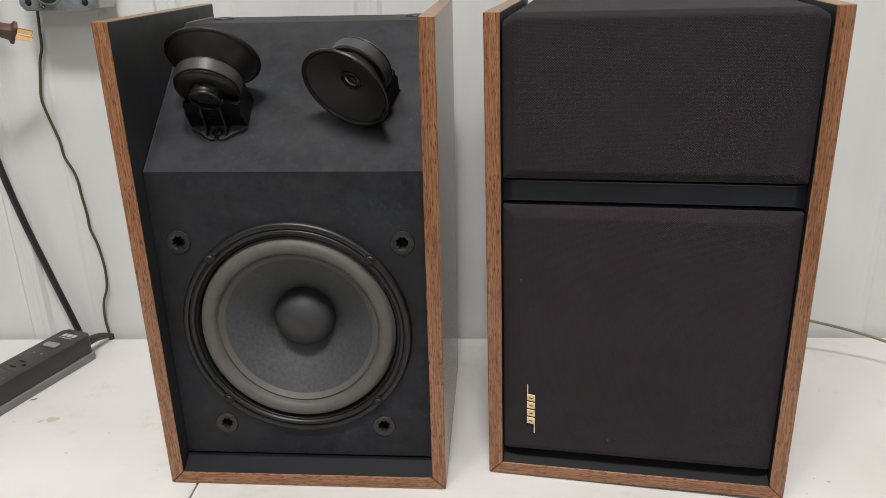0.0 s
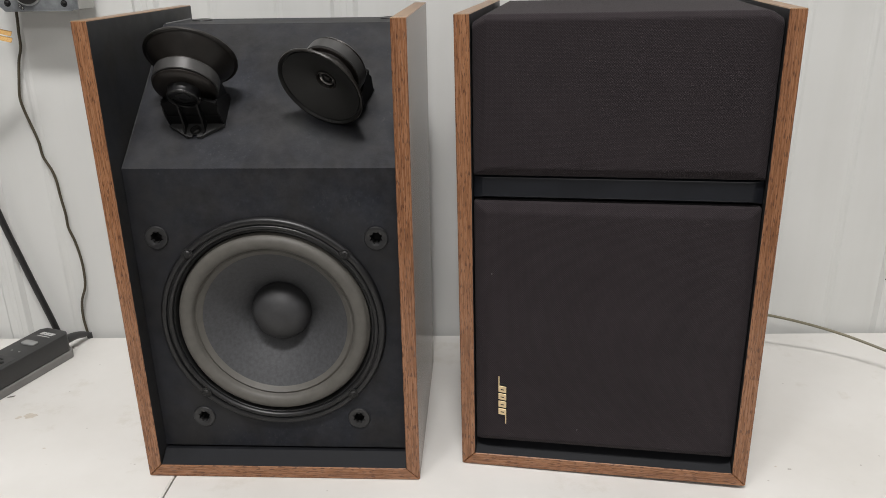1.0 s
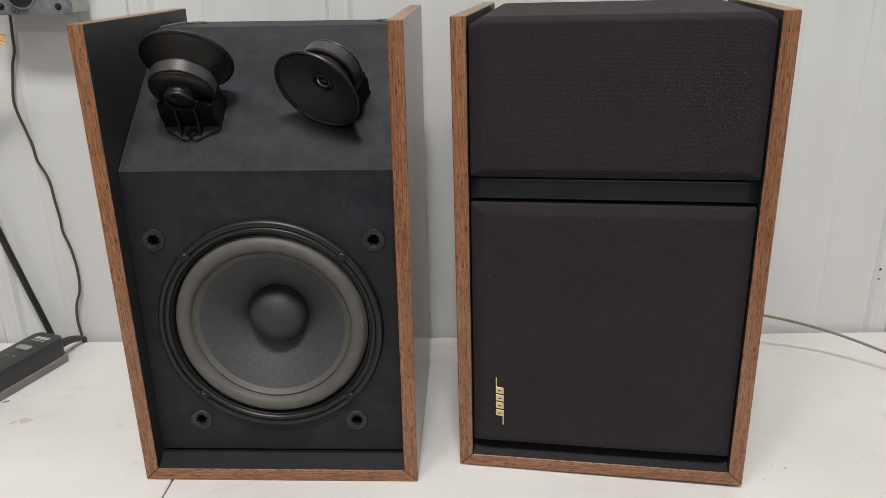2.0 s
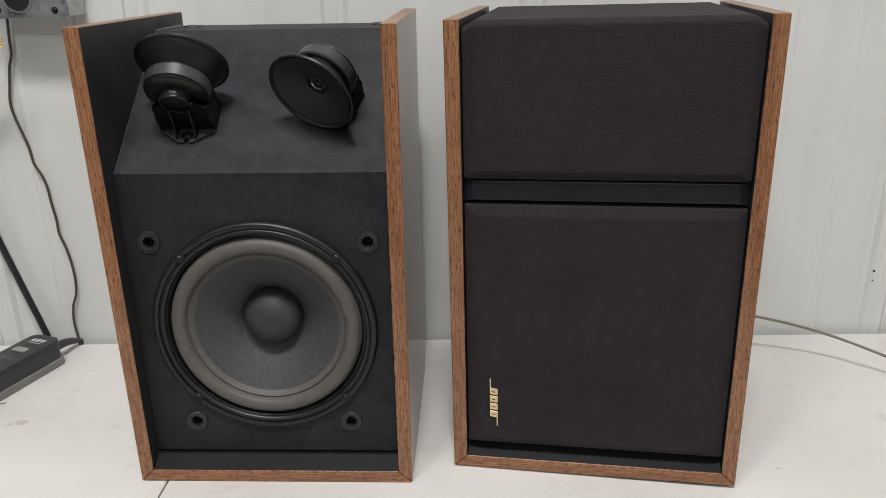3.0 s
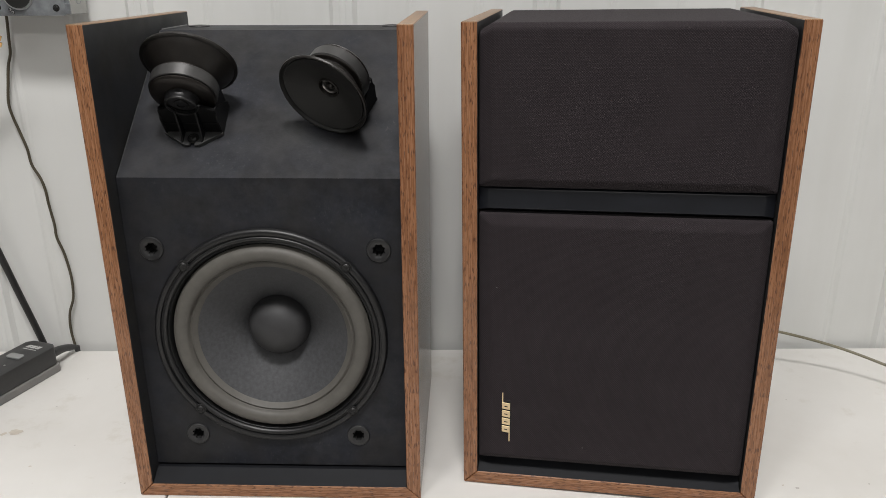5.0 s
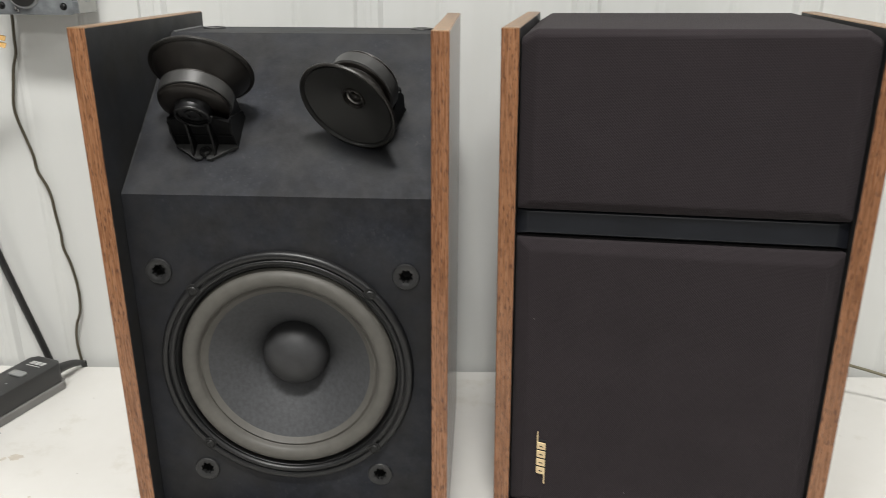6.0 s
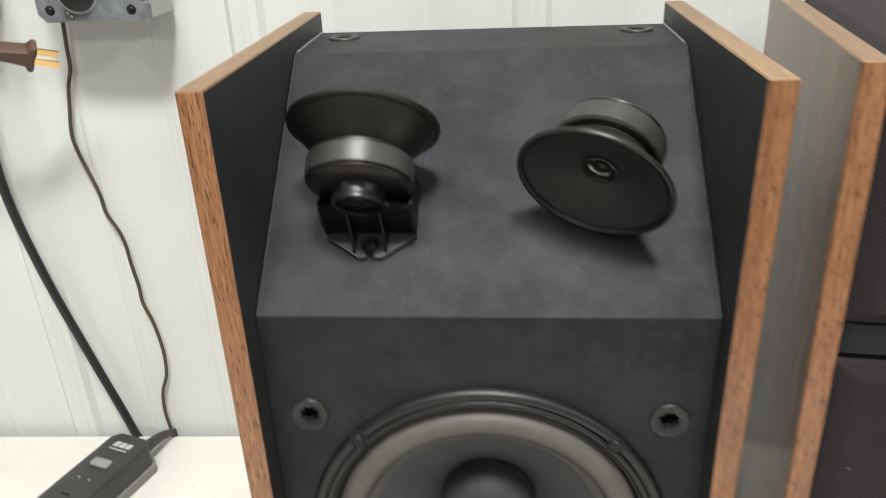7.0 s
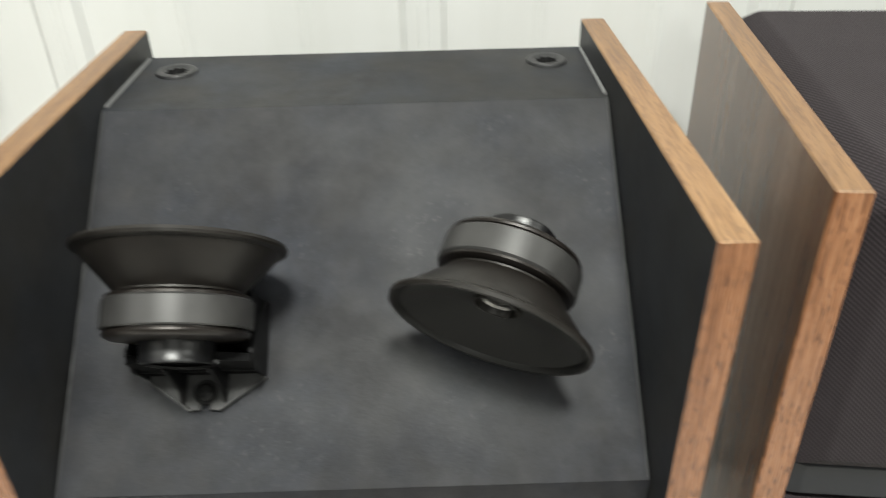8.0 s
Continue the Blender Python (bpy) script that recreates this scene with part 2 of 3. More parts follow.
def grille_cloth():
    """Dark brown woven acoustic cloth, 1.5 mm weave set on the diagonal."""
    m = mat("dark_brown_grille_cloth", (0.028, 0.022, 0.022), 0.85, spec=0.18)
    v = coords(m)
    cloud = noise_tex(m, v, 16.0, 6, 0.65)
    w1 = node(m, "ShaderNodeTexWave", Scale=311.0, Distortion=0.4, Detail=1.0)
    w2 = node(m, "ShaderNodeTexWave", Scale=311.0, Distortion=0.4, Detail=1.0)
    for w, flip in ((w1, (1, 0.5, 1)), (w2, (1, -0.5, -1))):
        w.bands_direction = "DIAGONAL"
        link(m, coords(m, flip), "Vector", w, "Vector")
    weave = mix(m, 1.0, (w1, "Color"), (w2, "Color"), "MULTIPLY")
    a = ramp(m, cloud, "Fac", [(0.3, (0.0230, 0.0183, 0.0204)), (0.7, (0.0286, 0.0231, 0.0256))])
    k = m.node_tree.nodes.new("ShaderNodeValToRGB")
    k.color_ramp.elements[0].color = (0.70, 0.70, 0.70, 1)
    k.color_ramp.elements[1].color = (1.36, 1.31, 1.33, 1)
    m.node_tree.links.new(weave.outputs[2], k.inputs["Fac"])
    c = mix(m, 1.0, (a, "Color"), (k, "Color"), "MULTIPLY")
    m.node_tree.links.new(c.outputs[2], m.node_tree.nodes["Principled BSDF"].inputs["Base Color"])
    b = node(m, "ShaderNodeBump", Strength=0.45, Distance=0.0005)
    m.node_tree.links.new(weave.outputs[2], b.inputs["Height"])
    link(m, b, "Normal", m.node_tree.nodes["Principled BSDF"], "Normal")
    m.node_tree.nodes["Principled BSDF"].inputs["Sheen Weight"].default_value = 0.04
    return m


WALL_STEEL = metal_wall_paint()
LAMINATE = table_laminate()
CLOTH = grille_cloth()
STAIN_TAN = simple("tan_stain", (0.50, 0.455, 0.39), 0.5, vary=0.12, scale=120)
STAIN_GREY = simple("grey_scuff", (0.42, 0.40, 0.37), 0.5, vary=0.1, scale=120)
STAIN_DARK = mat("dark_chip", (0.10, 0.09, 0.08), 0.6)


# ---------------------------------------------------------------- mesh helpers
def part(name, bm, material, parent=None, label="", smooth=0):
    """Links a bmesh as one mesh object; material may be a list."""
    bm.normal_update()
    me = bpy.data.meshes.new(name)
    bm.to_mesh(me)
    bm.free()
    for m in material if isinstance(material, (list, tuple)) else [material]:
        me.materials.append(m)
    if smooth:
        me.shade_smooth()
        if smooth > 1:
            me.set_sharp_from_angle(angle=radians(smooth))
    ob = new(name, me)
    if parent:
        ob.parent = parent
    if label:
        ob["label"] = label
    return ob


def thing(name, label, category, m=None, group="", kind=""):
    ob = new(name)
    ob.empty_display_size = 0.05
    if m is not None:
        ob.matrix_world = m
    return tagged(ob, label, category, group, kind)


def prism(outline, h0, h1, axes="xzy", bevel=0.0, segments=1):
    """A polygon in the first two axes, run from h0 to h1 along the third."""
    bm = bmesh.new()
    i, j, k = ("xyz".index(a) for a in axes)

    def vert(p, h):
        c = [0.0, 0.0, 0.0]
        c[i], c[j], c[k] = p[0], p[1], h
        return bm.verts.new(c)

    a = [vert(p, h0) for p in outline]
    b = [vert(p, h1) for p in outline]
    bm.faces.new(a)
    bm.faces.new(b[::-1])
    n = len(a)
    for q in range(n):
        bm.faces.new((a[q], b[q], b[(q + 1) % n], a[(q + 1) % n]))
    bmesh.ops.recalc_face_normals(bm, faces=bm.faces)
    if bevel:
        bmesh.ops.bevel(bm, geom=bm.edges[:], offset=bevel, segments=segments, affect="EDGES", profile=0.5)
    return bm


def box(x0, x1, y0, y1, z0, z1, bevel=0.0, segments=1):
    return prism([(x0, z0), (x1, z0), (x1, z1), (x0, z1)], y0, y1, "xzy", bevel, segments)


def lathe(profile, steps=48, m=None, wobble=None, close=False):
    """Profile (r, z) turned round z; ends with r = 0 close to a point."""
    bm = bmesh.new()
    rings = []
    for r, z in profile:
        if r < 1e-6:
            rings.append([bm.verts.new((0, 0, z))])
        else:
            ring = []
            for s in range(steps):
                a = 2 * math.pi * s / steps
                rr = r + (wobble(a, r, z) if wobble else 0)
                ring.append(bm.verts.new((rr * math.cos(a), rr * math.sin(a), z)))
            rings.append(ring)
    pairs = list(zip(rings, rings[1:])) + ([(rings[-1], rings[0])] if close else [])
    for a, b in pairs:
        for s in range(steps):
            t = (s + 1) % steps
            if len(a) == 1 and len(b) == 1:
                continue
            if len(a) == 1:
                bm.faces.new((a[0], b[s], b[t]))
            elif len(b) == 1:
                bm.faces.new((a[s], b[0], a[t]))
            else:
                bm.faces.new((a[s], b[s], b[t], a[t]))
    bmesh.ops.recalc_face_normals(bm, faces=bm.faces)
    if m is not None:
        bm.transform(m)
    return bm


def join(*bms):
    out = bms[0]
    for b in bms[1:]:
        me = bpy.data.meshes.new("tmp")
        b.to_mesh(me)
        b.free()
        out.from_mesh(me)
        bpy.data.meshes.remove(me)
    return out


def tube(points, radius, sides=10, steps=8):
    """A round cable along a smooth line through the points."""
    pts = [Vector(p) for p in points]
    line = []
    for n in range(len(pts) - 1):
        p0, p1, p2, p3 = pts[max(n - 1, 0)], pts[n], pts[n + 1], pts[min(n + 2, len(pts) - 1)]
        for s in range(steps):
            t = s / steps
            line.append(0.5 * ((2 * p1) + (p2 - p0) * t + (2 * p0 - 5 * p1 + 4 * p2 - p3) * t * t + (3 * p1 - p0 - 3 * p2 + p3) * t ** 3))
    line.append(pts[-1])
    bm = bmesh.new()
    rings = []
    side = Vector((0, 1, 0))
    for n, p in enumerate(line):
        d = (line[min(n + 1, len(line) - 1)] - line[max(n - 1, 0)]).normalized()
        side = (side - side.dot(d) * d).normalized()
        up = d.cross(side)
        rad = radius(n / (len(line) - 1)) if callable(radius) else radius
        rings.append([bm.verts.new(p + rad * (math.cos(2 * math.pi * k / sides) * side + math.sin(2 * math.pi * k / sides) * up)) for k in range(sides)])
    for a, b in zip(rings, rings[1:]):
        for k in range(sides):
            bm.faces.new((a[k], a[(k + 1) % sides], b[(k + 1) % sides], b[k]))
    bm.faces.new(rings[0])
    bm.faces.new(rings[-1][::-1])
    bmesh.ops.recalc_face_normals(bm, faces=bm.faces)
    return bm


def board_with_holes(w, h, holes, thick):
    """A board in x, y with round holes (x, y, r) right through it; its face lies at z = 0 and its body below."""
    bm = bmesh.new()
    loops = []
    edges = []

    def loop(pts):
        vs = [bm.verts.new((x, y, 0)) for x, y in pts]
        loops.append(vs)
        for a, b in zip(vs, vs[1:] + vs[:1]):
            edges.append(bm.edges.new((a, b)))

    loop([(0, 0), (w, 0), (w, h), (0, h)])
    for x, y, r in holes:
        n = 64 if r > 0.03 else 20
        loop([(x + r * math.cos(2 * math.pi * k / n), y + r * math.sin(2 * math.pi * k / n)) for k in range(n)])
    bmesh.ops.triangle_fill(bm, use_beauty=True, use_dissolve=False, edges=edges)
    for f in bm.faces:
        if f.normal.z < 0:
            f.normal_flip()
    for vs in loops:
        low = [bm.verts.new((v.co.x, v.co.y, -thick)) for v in vs]
        for k in range(len(vs)):
            q = (k + 1) % len(vs)
            bm.faces.new((vs[k], low[k], low[q], vs[q]))
    bm.normal_update()
    return bm


# ---------------------------------------------------------------- room
WALL_K = 0.031
WALL_Y = 0.311


def wall_y(x):
    return WALL_Y + WALL_K * x


def ribbed_wall():
    """Sheet steel liner with a raised rib every 0.233 m and two shallow beads between."""
    pitch, x0 = 0.233, -0.0675
    line = []
    for n in range(-18, 19):
        c = x0 + n * pitch
        line += [(c - 0.016, 0.0), (c - 0.011, -0.0048), (c - 0.004, -0.0048), (c - 0.0025, -0.0042), (c + 0.0025, -0.0042), (c + 0.004, -0.0048), (c + 0.011, -0.0048), (c + 0.016, 0.0)]
        for q in (1, 2):
            b = c + q * pitch / 3
            line += [(b - 0.005, 0.0), (b - 0.0015, -0.0010), (b + 0.0015, -0.0010), (b + 0.005, 0.0)]
    bm = bmesh.new()
    cols = []
    for x, y in line:
        cols.append((bm.verts.new((x, wall_y(x) + y, FLOOR_Z)), bm.verts.new((x, wall_y(x) + y, CEIL_Z))))
    for a, b in zip(cols, cols[1:]):
        bm.faces.new((a[0], b[0], b[1], a[1]))
    res = bmesh.ops.extrude_face_region(bm, geom=bm.faces[:])
    bmesh.ops.translate(bm, verts=[g for g in res["geom"] if isinstance(g, bmesh.types.BMVert)], vec=(0, 0.03, 0))
    bmesh.ops.recalc_face_normals(bm, faces=bm.faces)
    return bm


steel_wall = tagged(part("wall_north", ribbed_wall(), WALL_STEEL), "white painted ribbed sheet steel wall", "wall", kind="structure")
for x, z, r in ((0.8548, 0.088, 0.0016), (0.8550, 0.0745, 0.0011)):
    at = Matrix.Translation((x, wall_y(x) - 0.0048, z)) @ Matrix.Rotation(radians(90), 4, "X")
    part("rivet", lathe([(r, -0.0004), (r, 0.0004), (r * 0.6, 0.0008), (0.0, 0.0009)], 14, at), DEEP_BLACK, steel_wall, "small dark rivet")
# The other walls, floor and ceiling are unseen, added to bounce light.
tagged(part("wall_south", box(-4.2, 4.2, -5.2, -5.1, FLOOR_Z, CEIL_Z), ROOM_WHITE), "unseen pale grey painted wall added to bounce light", "wall", kind="structure")
tagged(part("wall_west", box(-4.1, -4.0, -5.1, 0.17, FLOOR_Z, CEIL_Z), ROOM_WHITE), "unseen pale grey painted wall added to bounce light", "wall", kind="structure")
tagged(part("wall_east", box(4.0, 4.1, -5.1, 0.42, FLOOR_Z, CEIL_Z), ROOM_WHITE), "unseen pale grey painted wall added to bounce light", "wall", kind="structure")
tagged(part("floor", box(-4.2, 4.2, -5.2, 0.6, FLOOR_Z - 0.1, FLOOR_Z), CONCRETE), "unseen grey concrete floor", "floor", kind="structure")
tagged(part("ceiling", box(-4.2, 4.2, -5.2, 0.6, CEIL_Z, CEIL_Z + 0.1), CEILING_WHITE), "unseen white ceiling added to bounce light", "ceiling", kind="structure")

# Housings are unseen; the rear two belong to the added fill lamps.
for lx, ly, watts in LAMPS:
    lamp = thing("unseen_ceiling_light", "unseen round white enamelled ceiling light", "ceiling light", pose(lx, ly, CEIL_Z), "ceiling lights")
    part("housing", lathe([(0.0, 0.0), (0.09, 0.0), (0.10, -0.03), (0.19, -0.08), (0.20, -0.11), (0.185, -0.11), (0.17, -0.085), (0.0, -0.075)], 40), WHITE_LAMP_PAINT, lamp, "", 40)


# ---------------------------------------------------------------- tables
def table(name, x0, x1, label):
    top = thing(name, label, "table", pose((x0 + x1) / 2, -0.07, FLOOR_Z), "tables along the wall")
    w = (x1 - x0) / 2
    d0, d1 = -0.40, 0.36
    h = -FLOOR_Z
    # the back edge follows the wall
    yl, yr = wall_y(x0) - 0.011 + 0.07, wall_y(x1) - 0.011 + 0.07
    part("tabletop", prism([(-w, d0), (w, d0), (w, yr), (-w, yl)], h - 0.03, h, "xyz", 0.0012), LAMINATE, top)
    part("apron", box(-w + 0.06, w - 0.06, d0 + 0.05, d0 + 0.07, h - 0.10, h - 0.03, 0.001), LEG_GREY, top)
    part("apron", box(-w + 0.06, w - 0.06, d1 - 0.11, d1 - 0.09, h - 0.10, h - 0.03, 0.001), LEG_GREY, top)
    for lx in (-w + 0.06, w - 0.10):
        for ly in (d0 + 0.04, d1 - 0.12):
            part("leg", box(lx, lx + 0.04, ly, ly + 0.04, 0, h - 0.03, 0.002), LEG_GREY, top)
    return top


def mark(parent, x, y, r, squash, turn, material, seed):
    """A small flat stain or chip with a ragged edge on a tabletop."""
    rnd = random.Random(seed)
    bm = bmesh.new()
    vs = []
    for k in range(22):
        a = 2 * math.pi * k / 22
        q = r * (0.65 + 0.5 * rnd.random())
        p = Vector((q * math.cos(a), q * math.sin(a) * squash, 0))
        p.rotate(Euler((0, 0, turn)))
        vs.append(bm.verts.new((x + p.x, y + p.y, 0.0003)))
    bm.faces.new(vs)
    ob = part("stain_mark", bm, material, parent)
    ob.matrix_parent_inverse = parent.matrix_world.inverted()
    return ob


stained = table("work_table", -1.50, 0.0242, "white laminate work table with small stains and chips")
bpy.context.view_layer.update()
mark(stained, -0.2235, 0.1420, 0.0048, 0.35, 0.5, STAIN_DARK, 3)
mark(stained, -0.1785, 0.1025, 0.0095, 0.55, 0.2, STAIN_TAN, 4)
mark(stained, -0.1900, 0.0980, 0.0040, 0.7, 0.9, STAIN_TAN, 5)
mark(stained, -0.1300, 0.0420, 0.0016, 0.8, 0.1, STAIN_TAN, 6)
mark(stained, -0.2200, 0.0480, 0.0035, 0.6, 0.4, STAIN_TAN, 7)
plain = table("work_table", 0.0258, 1.75, "white laminate work table butted against its neighbour")
bpy.context.view_layer.update()
for q, (x, y, r) in enumerate(((0.628, 0.026, 0.0022), (0.616, 0.030, 0.0016), (0.292, -0.040, 0.0018), (0.318, -0.046, 0.0014), (0.420, -0.052, 0.0026), (0.432, -0.058, 0.0020), (0.700, 0.034, 0.0014))):
    mark(plain, x, y, r, 0.6, q * 0.7, STAIN_TAN if q % 2 else STAIN_GREY, 20 + q)


# ---------------------------------------------------------------- loudspeakers
W, H, D, T = 0.267, 0.431, 0.236, 0.0131
BAFFLE_Y, CREASE_Z, BASE_Z = 0.0178, 0.3064, 0.0246
RIM_Y, RIM_Z = 0.1527, 0.4170
SLOPE = math.atan2(RIM_Z - CREASE_Z, RIM_Y - BAFFLE_Y)


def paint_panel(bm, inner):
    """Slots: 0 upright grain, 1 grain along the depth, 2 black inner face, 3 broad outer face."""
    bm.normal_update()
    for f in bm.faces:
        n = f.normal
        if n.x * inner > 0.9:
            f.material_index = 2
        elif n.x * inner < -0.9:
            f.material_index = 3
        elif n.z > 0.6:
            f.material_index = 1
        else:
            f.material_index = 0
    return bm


def socket(parent, m):
    """Flanged black push-in socket with a toothed hole."""
    teeth = lambda a, r, z: -0.0009 * (math.cos(8 * a) > 0) if r < 0.0058 else 0.0
    bm = lathe([(0.0108, -0.001), (0.0108, 0.0006), (0.0102, 0.0014), (0.0076, 0.0017), (0.0064, 0.0010), (0.0057, 0.0006), (0.0055, -0.011), (0.0, -0.011)], 48, m, teeth)
    bm.normal_update()
    ob = part("grille_socket", bm, [SOCKET_BLACK, DEEP_BLACK], parent, "", 40)
    for f in ob.data.polygons:
        local = m.inverted() @ f.center
        if local.z < -0.003 and math.hypot(local.x, local.y) < 0.0058:
            f.material_index = 1
    return ob


def screw_head(parent, m, r=0.0034, material=SCREW, name="screw"):
    head = lathe([(r, -0.0005), (r, 0.0006), (r * 0.8, 0.0014), (r * 0.62, 0.0017)], 20)
    cup = lathe([(r * 0.62, 0.0017), (r * 0.5, 0.0017), (0.0, 0.0016)], 20)
    bars = join(box(-r * 0.72, r * 0.72, -r * 0.20, r * 0.20, 0.0012, 0.00185), box(-r * 0.20, r * 0.20, -r * 0.72, r * 0.72, 0.0012, 0.00190))
    sink = lathe([(r * 1.5, -0.0006), (r * 1.42, 0.0003), (r * 0.98, 0.0002)], 20)
    for f in [*bars.faces, *sink.faces]:
        f.material_index = 1
    bm = join(head, cup, bars, sink)
    bm.transform(m)
    return part(name, bm, [material, DEEP_BLACK], parent, "", 35)


def woofer(parent, x, z):
    """Eight inch woofer; local z points out of the baffle."""
    m = Matrix.Translation((x, BAFFLE_Y, z)) @ Matrix.Rotation(radians(90), 4, "X")
    frame_bm = lathe([(0.0899, -0.020), (0.0899, -0.0050), (0.0907, -0.0030), (0.0914, 0.0004), (0.0923, 0.0014), (0.0934, 0.0010), (0.0938, 0.0008), (0.0944, 0.0028), (0.0962, 0.0036),
                      (0.0976, 0.0030), (0.0981, 0.0016), (0.0990, 0.0016), (0.0996, 0.0036), (0.1020, 0.0044), (0.1036, 0.0038), (0.1048, 0.0018), (0.1052, -0.001)], 128, m)
    w = part("woofer", frame_bm, RING_BLACK, parent, "round eight inch woofer in a ridged black ring", 50)
    arc = [(0.0898, -0.0035), (0.0888, -0.0012)]
    for k in range(13):
        a = math.pi * k / 12
        arc.append((0.0815 + 0.0068 * math.cos(a), -0.0010 + 0.0058 * math.sin(a)))
    arc += [(0.0742, -0.0016), (0.0730, -0.0010), (0.0722, -0.0008), (0.0716, -0.0016), (0.0690, -0.0034), (0.0680, -0.0046)]
    part("surround", lathe(arc, 128, m), SURROUND, w, "grey rolled foam surround", 60)
    cone = [(0.0692, -0.0040)]
    for k in range(1, 12):
        u = k / 11
        cone.append((0.0692 - u * 0.0415, -0.0040 - 0.0300 * (0.86 * u + 0.14 * u * u)))
    part("cone", lathe(cone, 96, m), CONE, w, "dark grey paper cone", 60)
    cap = [(0.0290, -0.0340), (0.0286, -0.0322)]
    for k in range(1, 13):
        a = math.pi / 2 * k / 12
        cap.append((0.0284 * math.cos(a), -0.0318 + 0.0212 * math.sin(a)))
    cap[-1] = (0.0, cap[-1][1])
    part("dust_cap", lathe(cap, 64, m), DUST_CAP, w, "domed black dust cap", 50)
    for sx in (-1, 1):
        for sz in (-1, 1):
            at = m @ Matrix.Translation((sx * 0.0710, sz * 0.0710, 0.0042)) @ Matrix.Rotation(0.4 * sx + 0.9 * sz, 4, "Z")
            screw_head(w, at, 0.0036)
    return w


def tweeter(parent, m, mb, label):
    """Small cone tweeter (pose m, z is the way it faces) on its bracket (pose mb: y points away from the board, which lies at y = 0)."""
    lip = [(0.0225, -0.0195), (0.0240, -0.0178), (0.0285, -0.0128), (0.0335, -0.0075), (0.0366, -0.0040), (0.0374, -0.0026), (0.0390, -0.0024), (0.0401, -0.0018), (0.0404, -0.0008), (0.0400, 0.0004), (0.0388, 0.0006)]
    t = part("tweeter", lathe(lip, 72, m), HORN, parent, label, 35)
    inside = [(0.0389, 0.0005), (0.0380, -0.0004), (0.0374, -0.0024), (0.0366, -0.0026), (0.0360, -0.0014), (0.0350, -0.0020), (0.0230, -0.0072), (0.0130, -0.0104), (0.0098, -0.0112)]
    part("cone", lathe(inside, 72, m), HORN_CONE, t, "matt black paper cone", 50)
    cup = [(0.0099, -0.0115), (0.0094, -0.0099), (0.0086, -0.0097), (0.0080, -0.0104), (0.0077, -0.0150), (0.0, -0.0150)]
    part("throat", lathe(cup, 40, m), HORN, t, "dark open throat", 40)
    ring = [(0.0076, -0.0149), (0.0072, -0.0128), (0.0062, -0.0120), (0.0052, -0.0128), (0.0049, -0.0149)]
    part("throat_ring", lathe(ring, 40, m), CHROME_BIT, t, "small bright metal ring", 40)
    part("dome", lathe([(0.0030, -0.0149), (0.0028, -0.0130), (0.0018, -0.0122), (0.0, -0.0119)], 24, m), HORN, t, "small black dome", 50)
    part("neck", lathe([(0.0222, -0.0150), (0.0224, -0.0172), (0.0242, -0.0176), (0.0242, -0.0184), (0.0230, -0.0187), (0.0230, -0.0200)], 56, m), HORN, t, "", 40)
    part("pole_plate", lathe([(0.0, -0.0190), (0.0262, -0.0190), (0.0270, -0.0196), (0.0270, -0.0206), (0.0, -0.0206)], 64, m), PLATE_BROWN, t, "bronze tinted steel plate", 40)
    part("magnet", lathe([(0.0, -0.0206), (0.0271, -0.0206), (0.0279, -0.0214), (0.0279, -0.0314), (0.0273, -0.0320), (0.0, -0.0320)], 64, m), MAGNET, t, "grey ring magnet", 40)
    part("pole_plate", lathe([(0.0, -0.0320), (0.0262, -0.0320), (0.0262, -0.0326), (0.0268, -0.0329), (0.0270, -0.0338), (0.0264, -0.0348), (0.0248, -0.0356), (0.0200, -0.0362), (0.0, -0.0364)], 64, m), PLATE_BROWN, t, "bronze tinted steel plate", 40)
    part("rear_cup", lathe([(0.0140, -0.0352), (0.0138, -0.0395), (0.0135, -0.0425), (0.0136, -0.0427), (0.0135, -0.0442), (0.0120, -0.0446), (0.0112, -0.0424), (0.0064, -0.0424), (0.0060, -0.0434), (0.0036, -0.0434), (0.0034, -0.0422), (0.0, -0.0422)], 48, m), CUP_BLACK, t, "glossy black plastic rear cup", 40)
    # bracket: an upright web behind two ribs, with cheeks at its ends, and a screwed tab
    arch = [(0.0142 * math.cos(math.pi * (2 - k / 16)), 0.0418 + 0.0142 * math.sin(math.pi * (2 - k / 16))) for k in range(3, 14)]
    web = prism([(-0.0262, 0.0018), (0.0262, 0.0018), (0.0262, 0.0285)] + arch + [(-0.0262, 0.0285)], -0.0424, -0.0392, "xyz")
    narrow = mb @ Matrix.Diagonal((0.92, 1, 1, 1))
    web.transform(narrow)
    part("bracket_web", web, WEB_SHADED, t, "black web behind the ribs, coloured darker as if shaded")
    hoop = []
    for k in range(33):
        a = math.pi * (1.08 + 0.84 * k / 32)
        hoop.append((0.0152 * math.cos(a), 0.0405 + 0.0150 * math.sin(a), -0.0436))
    br = join(box(-0.0255, 0.0255, 0.0128, 0.0140, -0.0434, -0.0422), tube(hoop, 0.0010, 6, 1))
    for q in (-1, 1):
        br = join(br, prism([(0.0, -0.0125), (0.0, -0.0442), (0.0190, -0.0442), (0.0285, -0.0390), (0.0285, -0.0370), (0.0080, -0.0125)], q * 0.0255, q * 0.0270, "yzx"))
        gx = q * 0.0094
        br = join(br, prism([(0.002, -0.0552), (0.002, -0.0422), (0.0295, -0.0424), (0.0295, -0.0452), (0.0220, -0.0470), (0.0080, -0.0505)], gx - 0.0008, gx + 0.0008, "yzx"))
